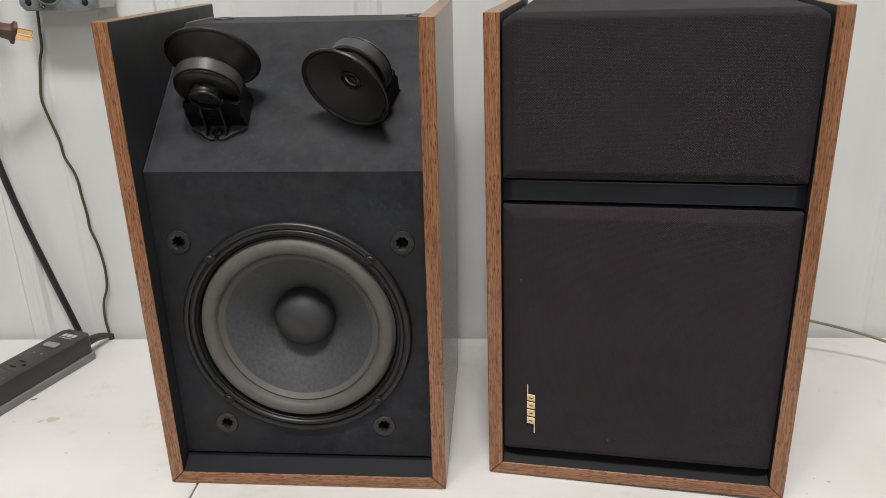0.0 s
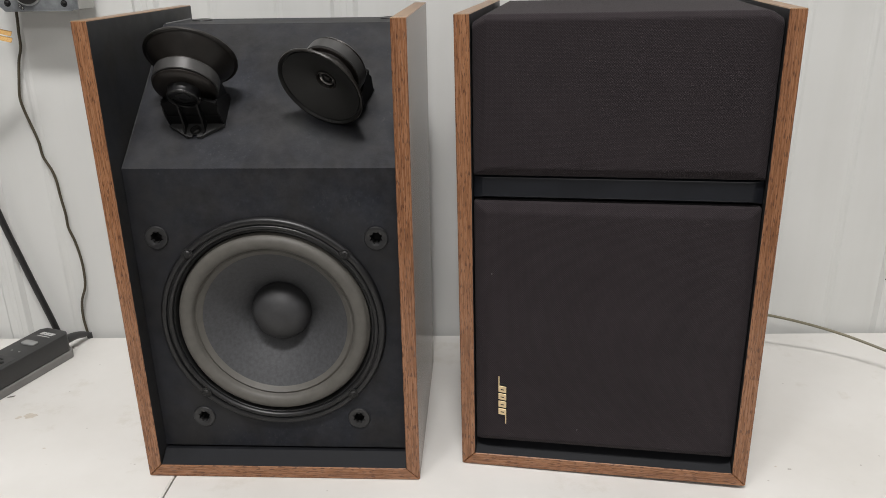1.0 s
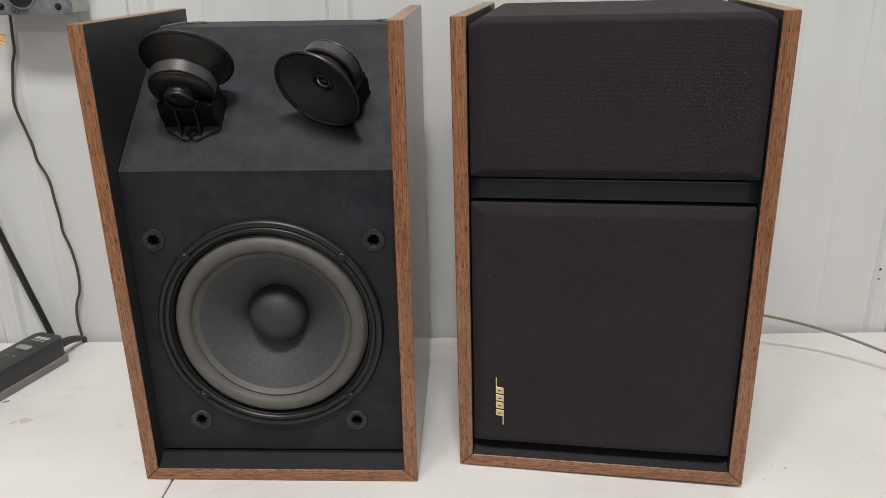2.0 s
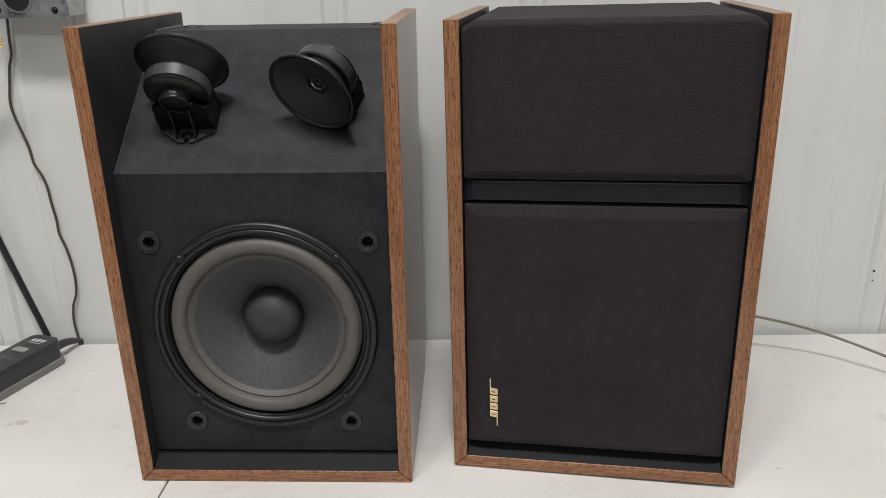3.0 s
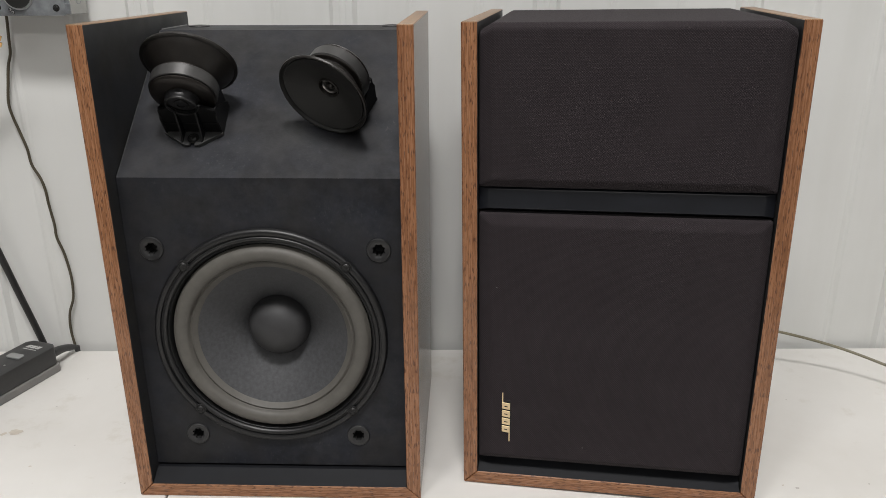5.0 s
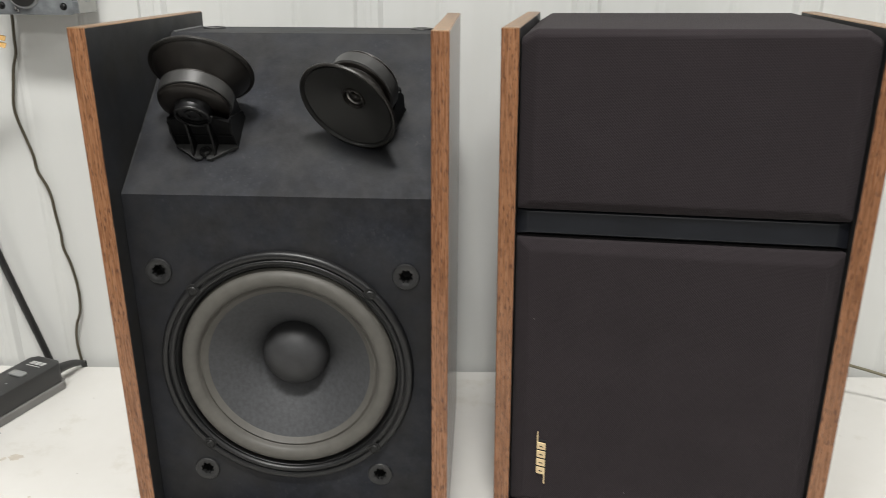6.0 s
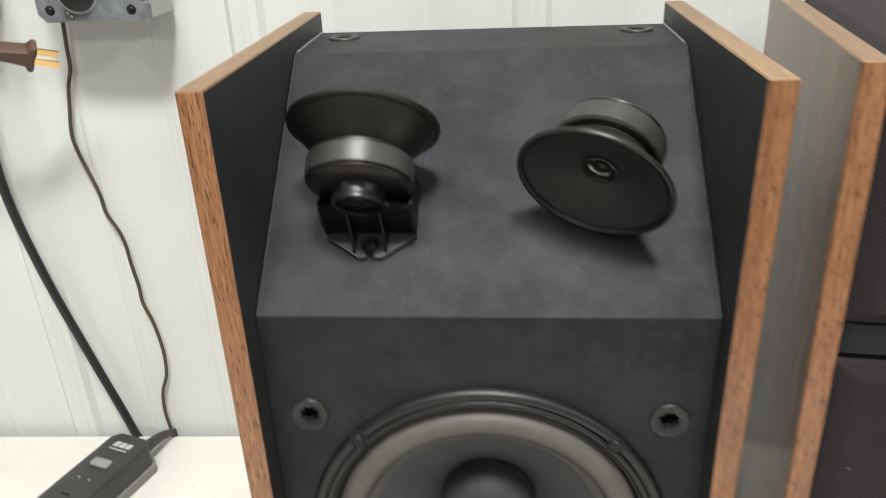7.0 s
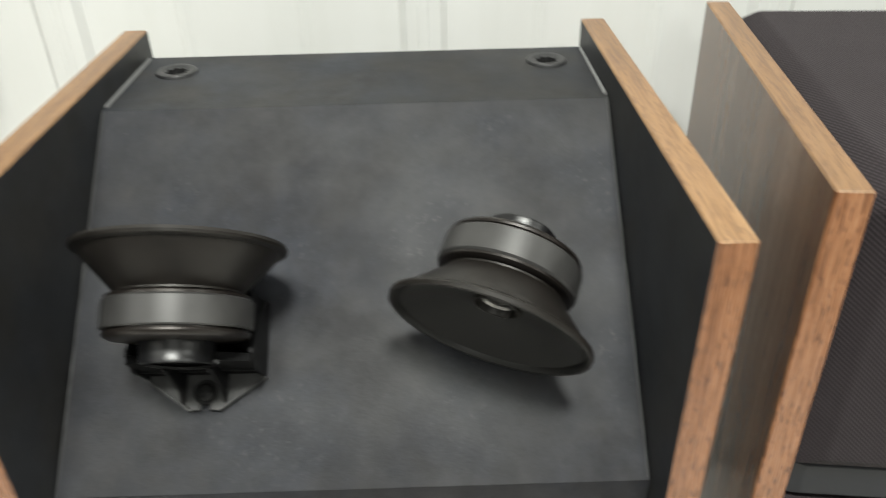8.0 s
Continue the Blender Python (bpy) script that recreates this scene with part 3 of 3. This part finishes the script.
    br = join(br, box(-0.0264, 0.0264, 0.0, 0.0022, -0.0440, -0.0125), prism([(-0.0254, 0.0018)] + [(0.0254 * k / 8, 0.0418 - math.sqrt(0.0288 ** 2 - (0.0254 * k / 8) ** 2)) for k in range(-8, 9)] + [(0.0254, 0.0018)], -0.0385, -0.0130, "xyz"))
    bmesh.ops.recalc_face_normals(br, faces=br.faces)
    br.transform(narrow)
    part("bracket", br, BRACKET, t, "ribbed black plastic bracket", 30)
    tab = prism([(-0.0270, -0.0425), (-0.0270, -0.0440), (-0.0060, -0.0575), (-0.0022, -0.0575), (-0.0017, -0.0530), (0.0017, -0.0530), (0.0022, -0.0575), (0.0060, -0.0575), (0.0270, -0.0440), (0.0270, -0.0425)], 0, 0.0023, "xzy", 0.0004)
    rim1 = prism([(-0.0270, -0.0440), (-0.0060, -0.0575), (-0.0066, -0.0580), (-0.0276, -0.0446)], 0, 0.0032, "xzy")
    rim2 = prism([(0.0270, -0.0440), (0.0060, -0.0575), (0.0066, -0.0580), (0.0276, -0.0446)], 0, 0.0032, "xzy")
    tab = join(tab, rim1, rim2)
    bmesh.ops.recalc_face_normals(tab, faces=tab.faces)
    tab.transform(narrow)
    part("mounting_tab", tab, TAB_LIT, t, "black screwed tab, coloured pale as if lit", 30)
    screw_head(t, mb @ Matrix.Translation((0.0, 0.0022, -0.0500)) @ Matrix.Rotation(radians(-90), 4, "X"), 0.0036)
    return t


def slope_pose(u, d, h, phi, tilt):
    """On the sloped board: u across, d up the slope, h off it; phi turns the way it faces from down-slope, tilt lifts it."""
    nrm = Vector((0, -math.sin(SLOPE), math.cos(SLOPE)))
    down = Vector((0, -math.cos(SLOPE), -math.sin(SLOPE)))
    at = Vector((0, BAFFLE_Y, CREASE_Z)) + u * Vector((1, 0, 0)) - d * down + h * nrm
    fwd = math.sin(phi) * Vector((1, 0, 0)) + math.cos(phi) * down
    side = nrm.cross(fwd)
    m = Matrix.Identity(4)
    for c, v in enumerate((side, nrm, fwd)):
        for r in range(3):
            m[r][c] = v[r]
    return Matrix.Translation(at) @ m @ Matrix.Rotation(-tilt, 4, "X")


def cabinet(label, m):
    s = thing("loudspeaker", label, "loudspeaker", m, "pair of loudspeakers")
    g = 0.0002
    side = lambda sgn: [(0, g), (T - g, T), (T - g, H), (0, H)] if sgn < 0 else [(W, g), (W - T + g, T), (W - T + g, H), (W, H)]
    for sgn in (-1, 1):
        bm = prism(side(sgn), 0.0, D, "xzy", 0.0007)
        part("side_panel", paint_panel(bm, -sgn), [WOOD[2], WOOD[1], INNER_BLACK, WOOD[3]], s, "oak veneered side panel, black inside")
    bm = prism([(g, 0), (W - g, 0), (W - T, T - g), (T, T - g)], 0.0, D, "xzy", 0.0007)
    bm.normal_update()
    for f in bm.faces:
        f.material_index = 1 if f.normal.z > 0.9 else 0
    part("bottom_panel", bm, [WOOD[0], INNER_BLACK], s, "oak veneered bottom panel, mitred at the corners")
    part("back_panel", box(T + g, W - T - g, D - 0.017, D - 0.006, T, RIM_Z - 0.0105, 0.0004), BAFFLE, s)
    return s


IN0, IN1 = T + 0.0003, W - T - 0.0003
SPAN = IN1 - IN0


def baffles(s, holes, tops):
    rel = [(x - IN0, z - BASE_Z, r) for x, z, r in holes]
    bm = board_with_holes(SPAN, CREASE_Z - BASE_Z, rel, 0.016)
    bm.transform(Matrix.Translation((IN0, BAFFLE_Y, BASE_Z)) @ Matrix.Rotation(radians(90), 4, "X"))
    part("front_baffle", bm, BAFFLE, s, "flat black front board with round openings")
    bm = prism([(BAFFLE_Y, CREASE_Z), (RIM_Y, RIM_Z), (RIM_Y, RIM_Z - 0.013), (BAFFLE_Y + 0.014, CREASE_Z - 0.001)], IN0, IN1, "yzx", 0.00012)
    ledge = prism([(0.0010, T - 0.0002), (0.0150, 0.0222), (0.0200, 0.0222), (0.0200, T - 0.0002)], IN0, IN1, "yzx", 0.0003)
    part("ledge", ledge, LEDGE_BLACK, s, "sloping black ledge under the front board")
    part("sloped_baffle", bm, BAFFLE, s, "sloping black board, dusty")
    rel = [(x - IN0, y - RIM_Y, 0.0058) for x, y in tops]
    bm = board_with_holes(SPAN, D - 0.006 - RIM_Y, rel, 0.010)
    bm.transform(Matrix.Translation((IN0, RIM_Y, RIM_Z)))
    part("top_board", bm, TOP_LIGHTENED, s, "level dusty black top board, painted lighter to look lit")


HOLES = [(0.0354, 0.2433), (0.2330, 0.2431), (0.0562, 0.0579), (0.2082, 0.0581)]
TOPS = [(0.0350, 0.2045), (0.2315, 0.2070)]
WOOFER_X, WOOFER_Z = 0.1336, 0.1576

speaker = cabinet("oak veneered loudspeaker with grilles removed, woofer and two tweeters bare", pose(0, 0, 0))
baffles(speaker, [(WOOFER_X, WOOFER_Z, 0.092)] + [(x, z, 0.0060) for x, z in HOLES], TOPS)
woofer(speaker, WOOFER_X, WOOFER_Z)
tweeter(speaker, slope_pose(0.0712, 0.0905, 0.0418, radians(179.5), radians(7)), slope_pose(0.0722, 0.0905, 0.0002, radians(180), 0), "black cone tweeter facing the wall, magnet and bracket showing")
tweeter(speaker, slope_pose(0.1885, 0.0545, 0.0398, radians(-21.2), radians(4.8)), slope_pose(0.1885, 0.0545, 0.0002, radians(-21.2), 0), "black cone tweeter facing forward on its bracket")
for x, z in HOLES:
    socket(speaker, Matrix.Translation((x, BAFFLE_Y, z)) @ Matrix.Rotation(radians(90), 4, "X"))
for x, y in TOPS:
    socket(speaker, Matrix.Translation((x, y, RIM_Z)))
for x in (IN0 + 0.0006, IN1 - 0.0006):
    part("glue_seam", tube([(x, RIM_Y + 0.004, RIM_Z + 0.0002), (x, 0.19, RIM_Z + 0.0003), (x, D - 0.009, RIM_Z + 0.0002)], 0.0009, 6, 5), GLUE, speaker, "pale dried glue line")
    part("worn_edge", tube([(x, BAFFLE_Y + 0.001, CREASE_Z + 0.0005), (x, 0.085, CREASE_Z + (0.085 - BAFFLE_Y) * math.tan(SLOPE)), (x, RIM_Y, RIM_Z)], 0.0005, 5, 4), WORN_GREY, speaker, "worn grey edge of the sloped board")


# the second loudspeaker, with its grilles on
def grille(name, parent, z0, z1, top_cap, label):
    """A cloth-covered frame with sloping margins. top_cap: it folds over the top and runs to the back."""
    x0, x1 = T + 0.0008, W - T - 0.0008
    e, back, front = 0.0112, 0.0058, 0.0010
    bm = bmesh.new()
    if not top_cap:
        outer = [(x0, back, z0), (x1, back, z0), (x1, back, z1), (x0, back, z1)]
        inner = [(x0 + e, front, z0 + 0.0060), (x1 - e, front, z0 + 0.0060), (x1 - e, front, z1 - 0.0092), (x0 + e, front, z1 - 0.0092)]
        rear = [(x, 0.0172, z) for x, _, z in outer]
        rows = [rear, outer, inner]
        vs = [[bm.verts.new(p) for p in r] for r in rows]
        for a, b in zip(vs, vs[1:]):
            for k in range(4):
                bm.faces.new((a[k], a[(k + 1) % 4], b[(k + 1) % 4], b[k]))
        bm.faces.new(vs[-1])
        bm.faces.new(vs[0][::-1])
    else:
        end = D - 0.006
        # cross-section in y, z from the lower margin over the front and the top to the rear
        ridge = [(back + 0.004, z0), (back, z0 + 0.0015), (front, z0 + 0.0085), (front, z1 - 0.0045), (front + 0.0045, z1), (end - 0.012, z1 + 0.0005), (end, z1 - 0.006), (end, RIM_Z + 0.0006)]
        low = [(back + 0.004, z0), (back, z0 + 0.0015), (back, z0 + 0.0040), (back, z1 - 0.0105), (back + 0.0045, z1 - 0.0065), (end - 0.008, z1 - 0.0065), (end - 0.001, z1 - 0.0105), (end, RIM_Z + 0.0006)]
        sect = []
        for x, row in ((x0, low), (x0 + e, ridge), (x1 - e, ridge), (x1, low)):
            sect.append([bm.verts.new((x, y, z)) for y, z in row])
        for a, b in zip(sect, sect[1:]):
            for k in range(len(a) - 1):
                bm.faces.new((a[k], b[k], b[k + 1], a[k + 1]))
        for row in (sect[0], sect[-1]):
            bm.faces.new(row)
        bm.faces.new([r[0] for r in sect] + [r[-1] for r in sect][::-1])
    bmesh.ops.recalc_face_normals(bm, faces=bm.faces)
    bmesh.ops.bevel(bm, geom=[ed for ed in bm.edges if ed.calc_face_angle(0) > 0.25], offset=0.0016, segments=4, affect="EDGES", profile=0.5)
    return part(name, bm, CLOTH, parent, label)


covered = cabinet("oak veneered loudspeaker with dark brown cloth grilles on", pose(0.3076, 0.0283, 0.0003, 0, 0, -7.4) @ pose(0, 0, 0, 0, -0.7, 0) @ Matrix.Diagonal((1.009, 1, 1, 1)))
baffles(covered, [], [])
lower = grille("lower_grille", covered, 0.0270, 0.2724, False, "dark brown woven cloth grille")
grille("upper_grille", covered, 0.2948, 0.4300, True, "dark brown woven cloth grille folded over the top")
for x, z, w, h in ((0.0295, 0.2050, 0.0012, 0.0005), (0.1102, 0.0473, 0.0006, 0.0010)):
    part("lint_fleck", box(x, x + w, 0.0005, 0.0013, z, z + h, 0.0002), GLUE, lower, "pale lint fleck")
bar = bmesh.new()
rows = []
for x, y, z0, z1 in ((IN0, 0.0094, 0.2744, 0.2948), (IN0 + 0.0085, 0.0068, 0.2766, 0.2938), (IN1 - 0.0085, 0.0068, 0.2766, 0.2938), (IN1, 0.0094, 0.2744, 0.2948)):
    rows.append([bar.verts.new(p) for p in ((x, 0.0180, 0.2715), (x, y, z0), (x, y + 0.0008, z1), (x, 0.0180, 0.2972))])
for a, b in zip(rows, rows[1:]):
    for k in range(4):
        bar.faces.new((a[k], b[k], b[(k + 1) % 4], a[(k + 1) % 4]))
bar.faces.new(rows[0])
bar.faces.new(rows[-1][::-1])
bmesh.ops.recalc_face_normals(bar, faces=bar.faces)
bmesh.ops.bevel(bar, geom=[ed for ed in bar.edges if ed.calc_face_angle(0) > 0.2], offset=0.0008, segments=2, affect="EDGES", profile=0.5)
part("divider_bar", bar, BAR_BLACK, covered, "smooth black plastic divider bar")
# the badge: gold slanted blocks with a line above and below, no lettering
badge = part("badge", prism([(0.0352, 0.0582), (0.0442, 0.0567), (0.0442, 0.0925), (0.0352, 0.0940)], 0.0004, 0.0031, "xzy", 0.0003), DEEP_BLACK, covered, "small gold and black badge set upright")
for k in range(4):
    z = 0.0588 + k * 0.0082
    bm = prism([(0.0360, z + 0.0012), (0.0434, z), (0.0434, z + 0.0066), (0.0360, z + 0.0078)], -0.0004, 0.0006, "xzy", 0.0002)
    block = part("badge_block", bm, GOLD, badge)
    part("slot", prism([(0.0382, z + 0.0036), (0.0412, z + 0.0031), (0.0412, z + 0.0039), (0.0382, z + 0.0044)], -0.0007, -0.0002, "xzy"), DEEP_BLACK, block)
part("badge_line", box(0.0360, 0.0370, -0.0003, 0.0031, 0.0915, 0.1008), GOLD, badge)
part("badge_line", box(0.0424, 0.0434, -0.0003, 0.0031, 0.0497, 0.0590), GOLD, badge)


# ---------------------------------------------------------------- things on the table and wall
STRIP_TURN = 72.0
strip = thing("power_strip", "dark grey power strip with pale switch, on the table", "power strip", pose(-0.2185, 0.252, 0, 0, 0, STRIP_TURN - 90))
# local: y runs from the corded end (0) to the front (negative)
SL = 0.36
part("base", prism([(-0.0235, -SL), (0.0235, -SL), (0.0235, -0.006), (0.0175, 0.0), (-0.0175, 0.0), (-0.0235, -0.006)], 0.0, 0.0105, "xyz", 0.0015, 2), STRIP_BASE, strip, "lighter grey base")
part("body", prism([(-0.0225, -SL + 0.002), (0.0225, -SL + 0.002), (0.0225, -0.009), (0.0155, -0.002), (-0.0155, -0.002), (-0.0225, -0.009)], 0.0106, 0.0350, "xyz", 0.0022, 2), STRIP_DARK, strip, "dark grey body", 40)
sw = prism([(-0.0105, -0.0036), (-0.0080, -0.0052), (0.0080, -0.0052), (0.0105, -0.0036), (0.0105, 0.0036), (0.0080, 0.0052), (-0.0080, 0.0052), (-0.0105, 0.0036)], 0.0345, 0.0372, "xyz", 0.0011, 2)
rocker = part("switch", sw, SWITCH_GREY, strip, "pale grey rocker switch", 40)
rocker.location = (0.0, -0.045, 0)
for x0, x1 in ((-0.010, -0.0045), (-0.0030, 0.0030), (0.0045, 0.0100)):
    part("brand_print", prism([(x0, -0.0210), (x1, -0.0210), (x1 + 0.0010, -0.0145), (x0 + 0.0010, -0.0145)], 0.0350, 0.0353, "xyz"), PRINT_WHITE, strip)
part("brand_print", box(-0.010, 0.010, -0.0250, -0.0238, 0.0350, 0.0353), PRINT_WHITE, strip)
for x in (-0.006, 0.006):
    part("indicator_lamp", lathe([(0.0, 0.0358), (0.0012, 0.0355), (0.0014, 0.0349)], 12, Matrix.Translation((x, -0.066, 0))), SWITCH_GREY, strip)
for k in range(6):
    y = -0.094 - k * 0.042
    o = part("outlet", prism([(-0.0165, y - 0.014), (0.0165, y - 0.014), (0.0165, y + 0.014), (-0.0165, y + 0.014)], 0.0350, 0.0352, "xyz"), STRIP_DARK, strip)
    part("slot", join(box(-0.0045, 0.0035, y - 0.0074, y - 0.0056, 0.0355, 0.0359), box(-0.0045, 0.0045, y + 0.0056, y + 0.0074, 0.0355, 0.0359), lathe([(0.0, 0.0359), (0.0024, 0.0359), (0.0024, 0.0355)], 14, Matrix.Translation((0.0095, y, 0)))), DEEP_BLACK, o)
part("strain_relief", tube([(0.006, -0.004, 0.018), (0.005, 0.012, 0.017), (0.003, 0.027, 0.013), (0.002, 0.037, 0.009)], lambda u: 0.0064 - 0.0026 * u, 12, 6), STRIP_DARK, strip, "tapered strain relief", 60)
part("cord", tube([(0.0021, 0.034, 0.0105), (0.0018, 0.0405, 0.0078), (0.0016, 0.0442, 0.0005), (0.0016, 0.0452, -0.020), (0.0016, 0.0452, -0.30), (0.02, 0.042, -0.6)], 0.0030, 10, 6), STRIP_DARK, strip, "", 60)

cable = part("black_cable", tube([(-0.268, 0.270, 0.62), (-0.284, 0.276, 0.50), (-0.291, 0.280, 0.42), (-0.301, 0.284, 0.34), (-0.303, 0.286, 0.27), (-0.290, 0.289, 0.185), (-0.268, 0.291, 0.095), (-0.246, 0.2925, 0.010), (-0.239, 0.2935, -0.04), (-0.235, 0.2935, -0.30)], 0.0042, 12, 8), RUBBER, None, "", 60)
tagged(cable, "thick black rubber cable hanging down the wall", "cable")
cord = part("thin_cord", tube([(-0.214, 0.292, 0.455), (-0.2162, 0.295, 0.4231), (-0.2194, 0.297, 0.3997), (-0.2216, 0.2985, 0.3826), (-0.227, 0.2985, 0.3672), (-0.231, 0.2985, 0.3481), (-0.235, 0.2985, 0.3252), (-0.2332, 0.2985, 0.309), (-0.2273, 0.2985, 0.2871), (-0.2228, 0.2985, 0.2687), (-0.2209, 0.2985, 0.25), (-0.2133, 0.2985, 0.2329), (-0.2098, 0.2985, 0.2175), (-0.2089, 0.2985, 0.2001), (-0.2064, 0.2985, 0.1745), (-0.2063, 0.2985, 0.1566), (-0.2007, 0.2985, 0.1363), (-0.1973, 0.2985, 0.1117), (-0.1971, 0.2985, 0.0908), (-0.1997, 0.2985, 0.0718), (-0.2071, 0.2985, 0.0526), (-0.2098, 0.2985, 0.0287), (-0.206, 0.2955, 0.002), (-0.206, 0.2952, -0.03), (-0.206, 0.2952, -0.25)], 0.0017, 8, 8), CORD_BROWN, None, "", 60)
tagged(cord, "thin dark brown cord hanging from the steel box", "cord")
wire = part("speaker_wire", tube([(0.520, 0.222, 0.070), (0.565, 0.262, 0.062), (0.640, 0.274, 0.056), (0.700, 0.268, 0.049), (0.766, 0.246, 0.038), (0.828, 0.203, 0.026), (0.900, 0.150, 0.010), (0.990, 0.080, 0.0022), (1.150, -0.02, 0.0018)], 0.0018, 8, 8), CORD_OLIVE, None, "", 60)
tagged(wire, "thin olive grey wire arching onto the table", "speaker wire")

plug = thing("power_plug", "brown two-pin plug with brass prongs hanging by its cord", "power plug", pose(-0.2144, 0.2428, 0.4034, 32, 17.5, 38))
# local: x points the way of the prongs
part("body", prism([(-0.030, -0.0042), (-0.010, -0.0062), (-0.0060, -0.0070), (-0.0045, -0.0112), (0.0, -0.0112), (0.0, 0.0112), (-0.0045, 0.0112), (-0.0060, 0.0070), (-0.010, 0.0062), (-0.030, 0.0042)], -0.0068, 0.0068, "xzy", 0.0016, 2), PLUG_BROWN, plug, "moulded brown body", 40)
for y in (-0.0062, 0.0062):
    part("prong", box(-0.001, 0.0165, y - 0.0008, y + 0.0008, -0.0032, 0.0032, 0.0005), BRASS, plug, "brass prong")
ribs = [(0.0, 0.026)]
for k in range(7):
    z = 0.0285 + k * 0.0036
    r = 0.0056 - k * 0.0003
    ribs += [(r, z), (r, z + 0.0016), (r - 0.0010, z + 0.0019), (r - 0.0010, z + 0.0033)]
part("strain_relief", lathe(ribs + [(0.0026, 0.0600)], 20, Matrix.Rotation(radians(-90), 4, "Y")), PLUG_BROWN, plug, "ribbed strain relief", 40)
part("cord", tube([(-0.034, 0, 0), (-0.055, 0.004, 0.004), (-0.085, 0.010, 0.002), (-0.120, 0.016, -0.02), (-0.135, 0.02, 0.10), (-0.12, 0.025, 0.30)], 0.0026, 8, 6), PLUG_BROWN, plug)

# galvanised outlet box on the wall
BX0, BX1, BZ0, BZ1, BY0 = -0.2130, -0.1235, 0.4265, 0.5280, 0.2590
obox = thing("outlet_box", "galvanised steel outlet box with a black round receptacle, on the wall", "outlet box", pose(0, 0, 0))
part("body", prism([(BX0 + 0.006, BZ0), (BX1 - 0.002, BZ0), (BX1, BZ0 + 0.002), (BX1, BZ1), (BX0, BZ1), (BX0, BZ0 + 0.006)], BY0 + 0.003, 0.2975, "xzy", 0.0008), GALV, obox)
part("cover", prism([(BX0 + 0.005, BZ0 - 0.0012), (BX1 - 0.007, BZ0 - 0.0012), (BX1 - 0.005, BZ0 + 0.001), (BX1 - 0.005, BZ1), (BX0 - 0.001, BZ1), (BX0 - 0.001, BZ0 + 0.005)], BY0, BY0 + 0.0028, "xzy", 0.0012, 2), GALV, obox, "stamped steel cover")
mm = Matrix.Translation((-0.1785, BY0, BZ0 + 0.0215)) @ Matrix.Rotation(radians(90), 4, "X")
part("receptacle", lathe([(0.0, 0.0030), (0.0134, 0.0034), (0.0146, 0.0028), (0.0148, 0.0)], 40, mm), RUBBER, obox, "round black receptacle", 40)
part("receptacle_ring", lathe([(0.0148, 0.0), (0.0148, 0.0020), (0.0160, 0.0022), (0.0168, 0.0)], 40, mm), RING_STEEL, obox, "bright steel ring", 40)
for x, z in ((BX1 - 0.0150, BZ0 + 0.0070), (BX0 + 0.010, BZ0 + 0.008)):
    screw_head(obox, Matrix.Translation((x, BY0, z)) @ Matrix.Rotation(radians(90), 4, "X"), 0.0026)
part("knockout", lathe([(0.0068, -0.0002), (0.0068, 0.0004), (0.0075, 0.0004), (0.0075, -0.0002)], 32, Matrix.Translation((BX1 + 0.0008, 0.279, BZ0 + 0.018)) @ Matrix.Rotation(radians(90), 4, "Y"), None, True), GALV, obox)
for x, z in ((-0.1895, 0.0055), (-0.1870, 0.0028)):
    screw_head(obox, Matrix.Translation((x, BY0, BZ0 + z)) @ Matrix.Rotation(radians(90), 4, "X"), 0.0015, RING_STEEL, "rivet")
part("pilot_hole", lathe([(0.0, 0.0004), (0.0014, 0.0004), (0.0016, -0.0002)], 14, Matrix.Translation((BX1 + 0.0008, 0.268, BZ0 + 0.040)) @ Matrix.Rotation(radians(90), 4, "Y")), DEEP_BLACK, obox)
part("side_plate", box(BX1 - 0.0004, BX1 + 0.0008, BY0 + 0.001, 0.2970, BZ0 + 0.0006, BZ1, 0.0003), LEG_PALE, obox, "pale grey side plate")
part("ear", box(BX1 - 0.006, BX1 + 0.0005, BY0 - 0.0004, BY0 + 0.012, BZ0 + 0.0005, BZ0 + 0.012, 0.0006), GALV, obox)

sbox = thing("junction_box", "small dark grey metal box on the wall", "junction box", pose(0, 0, 0))
part("body", box(-0.330, -0.262, 0.240, 0.2905, 0.452, 0.540, 0.002), LEG_GREY, sbox)
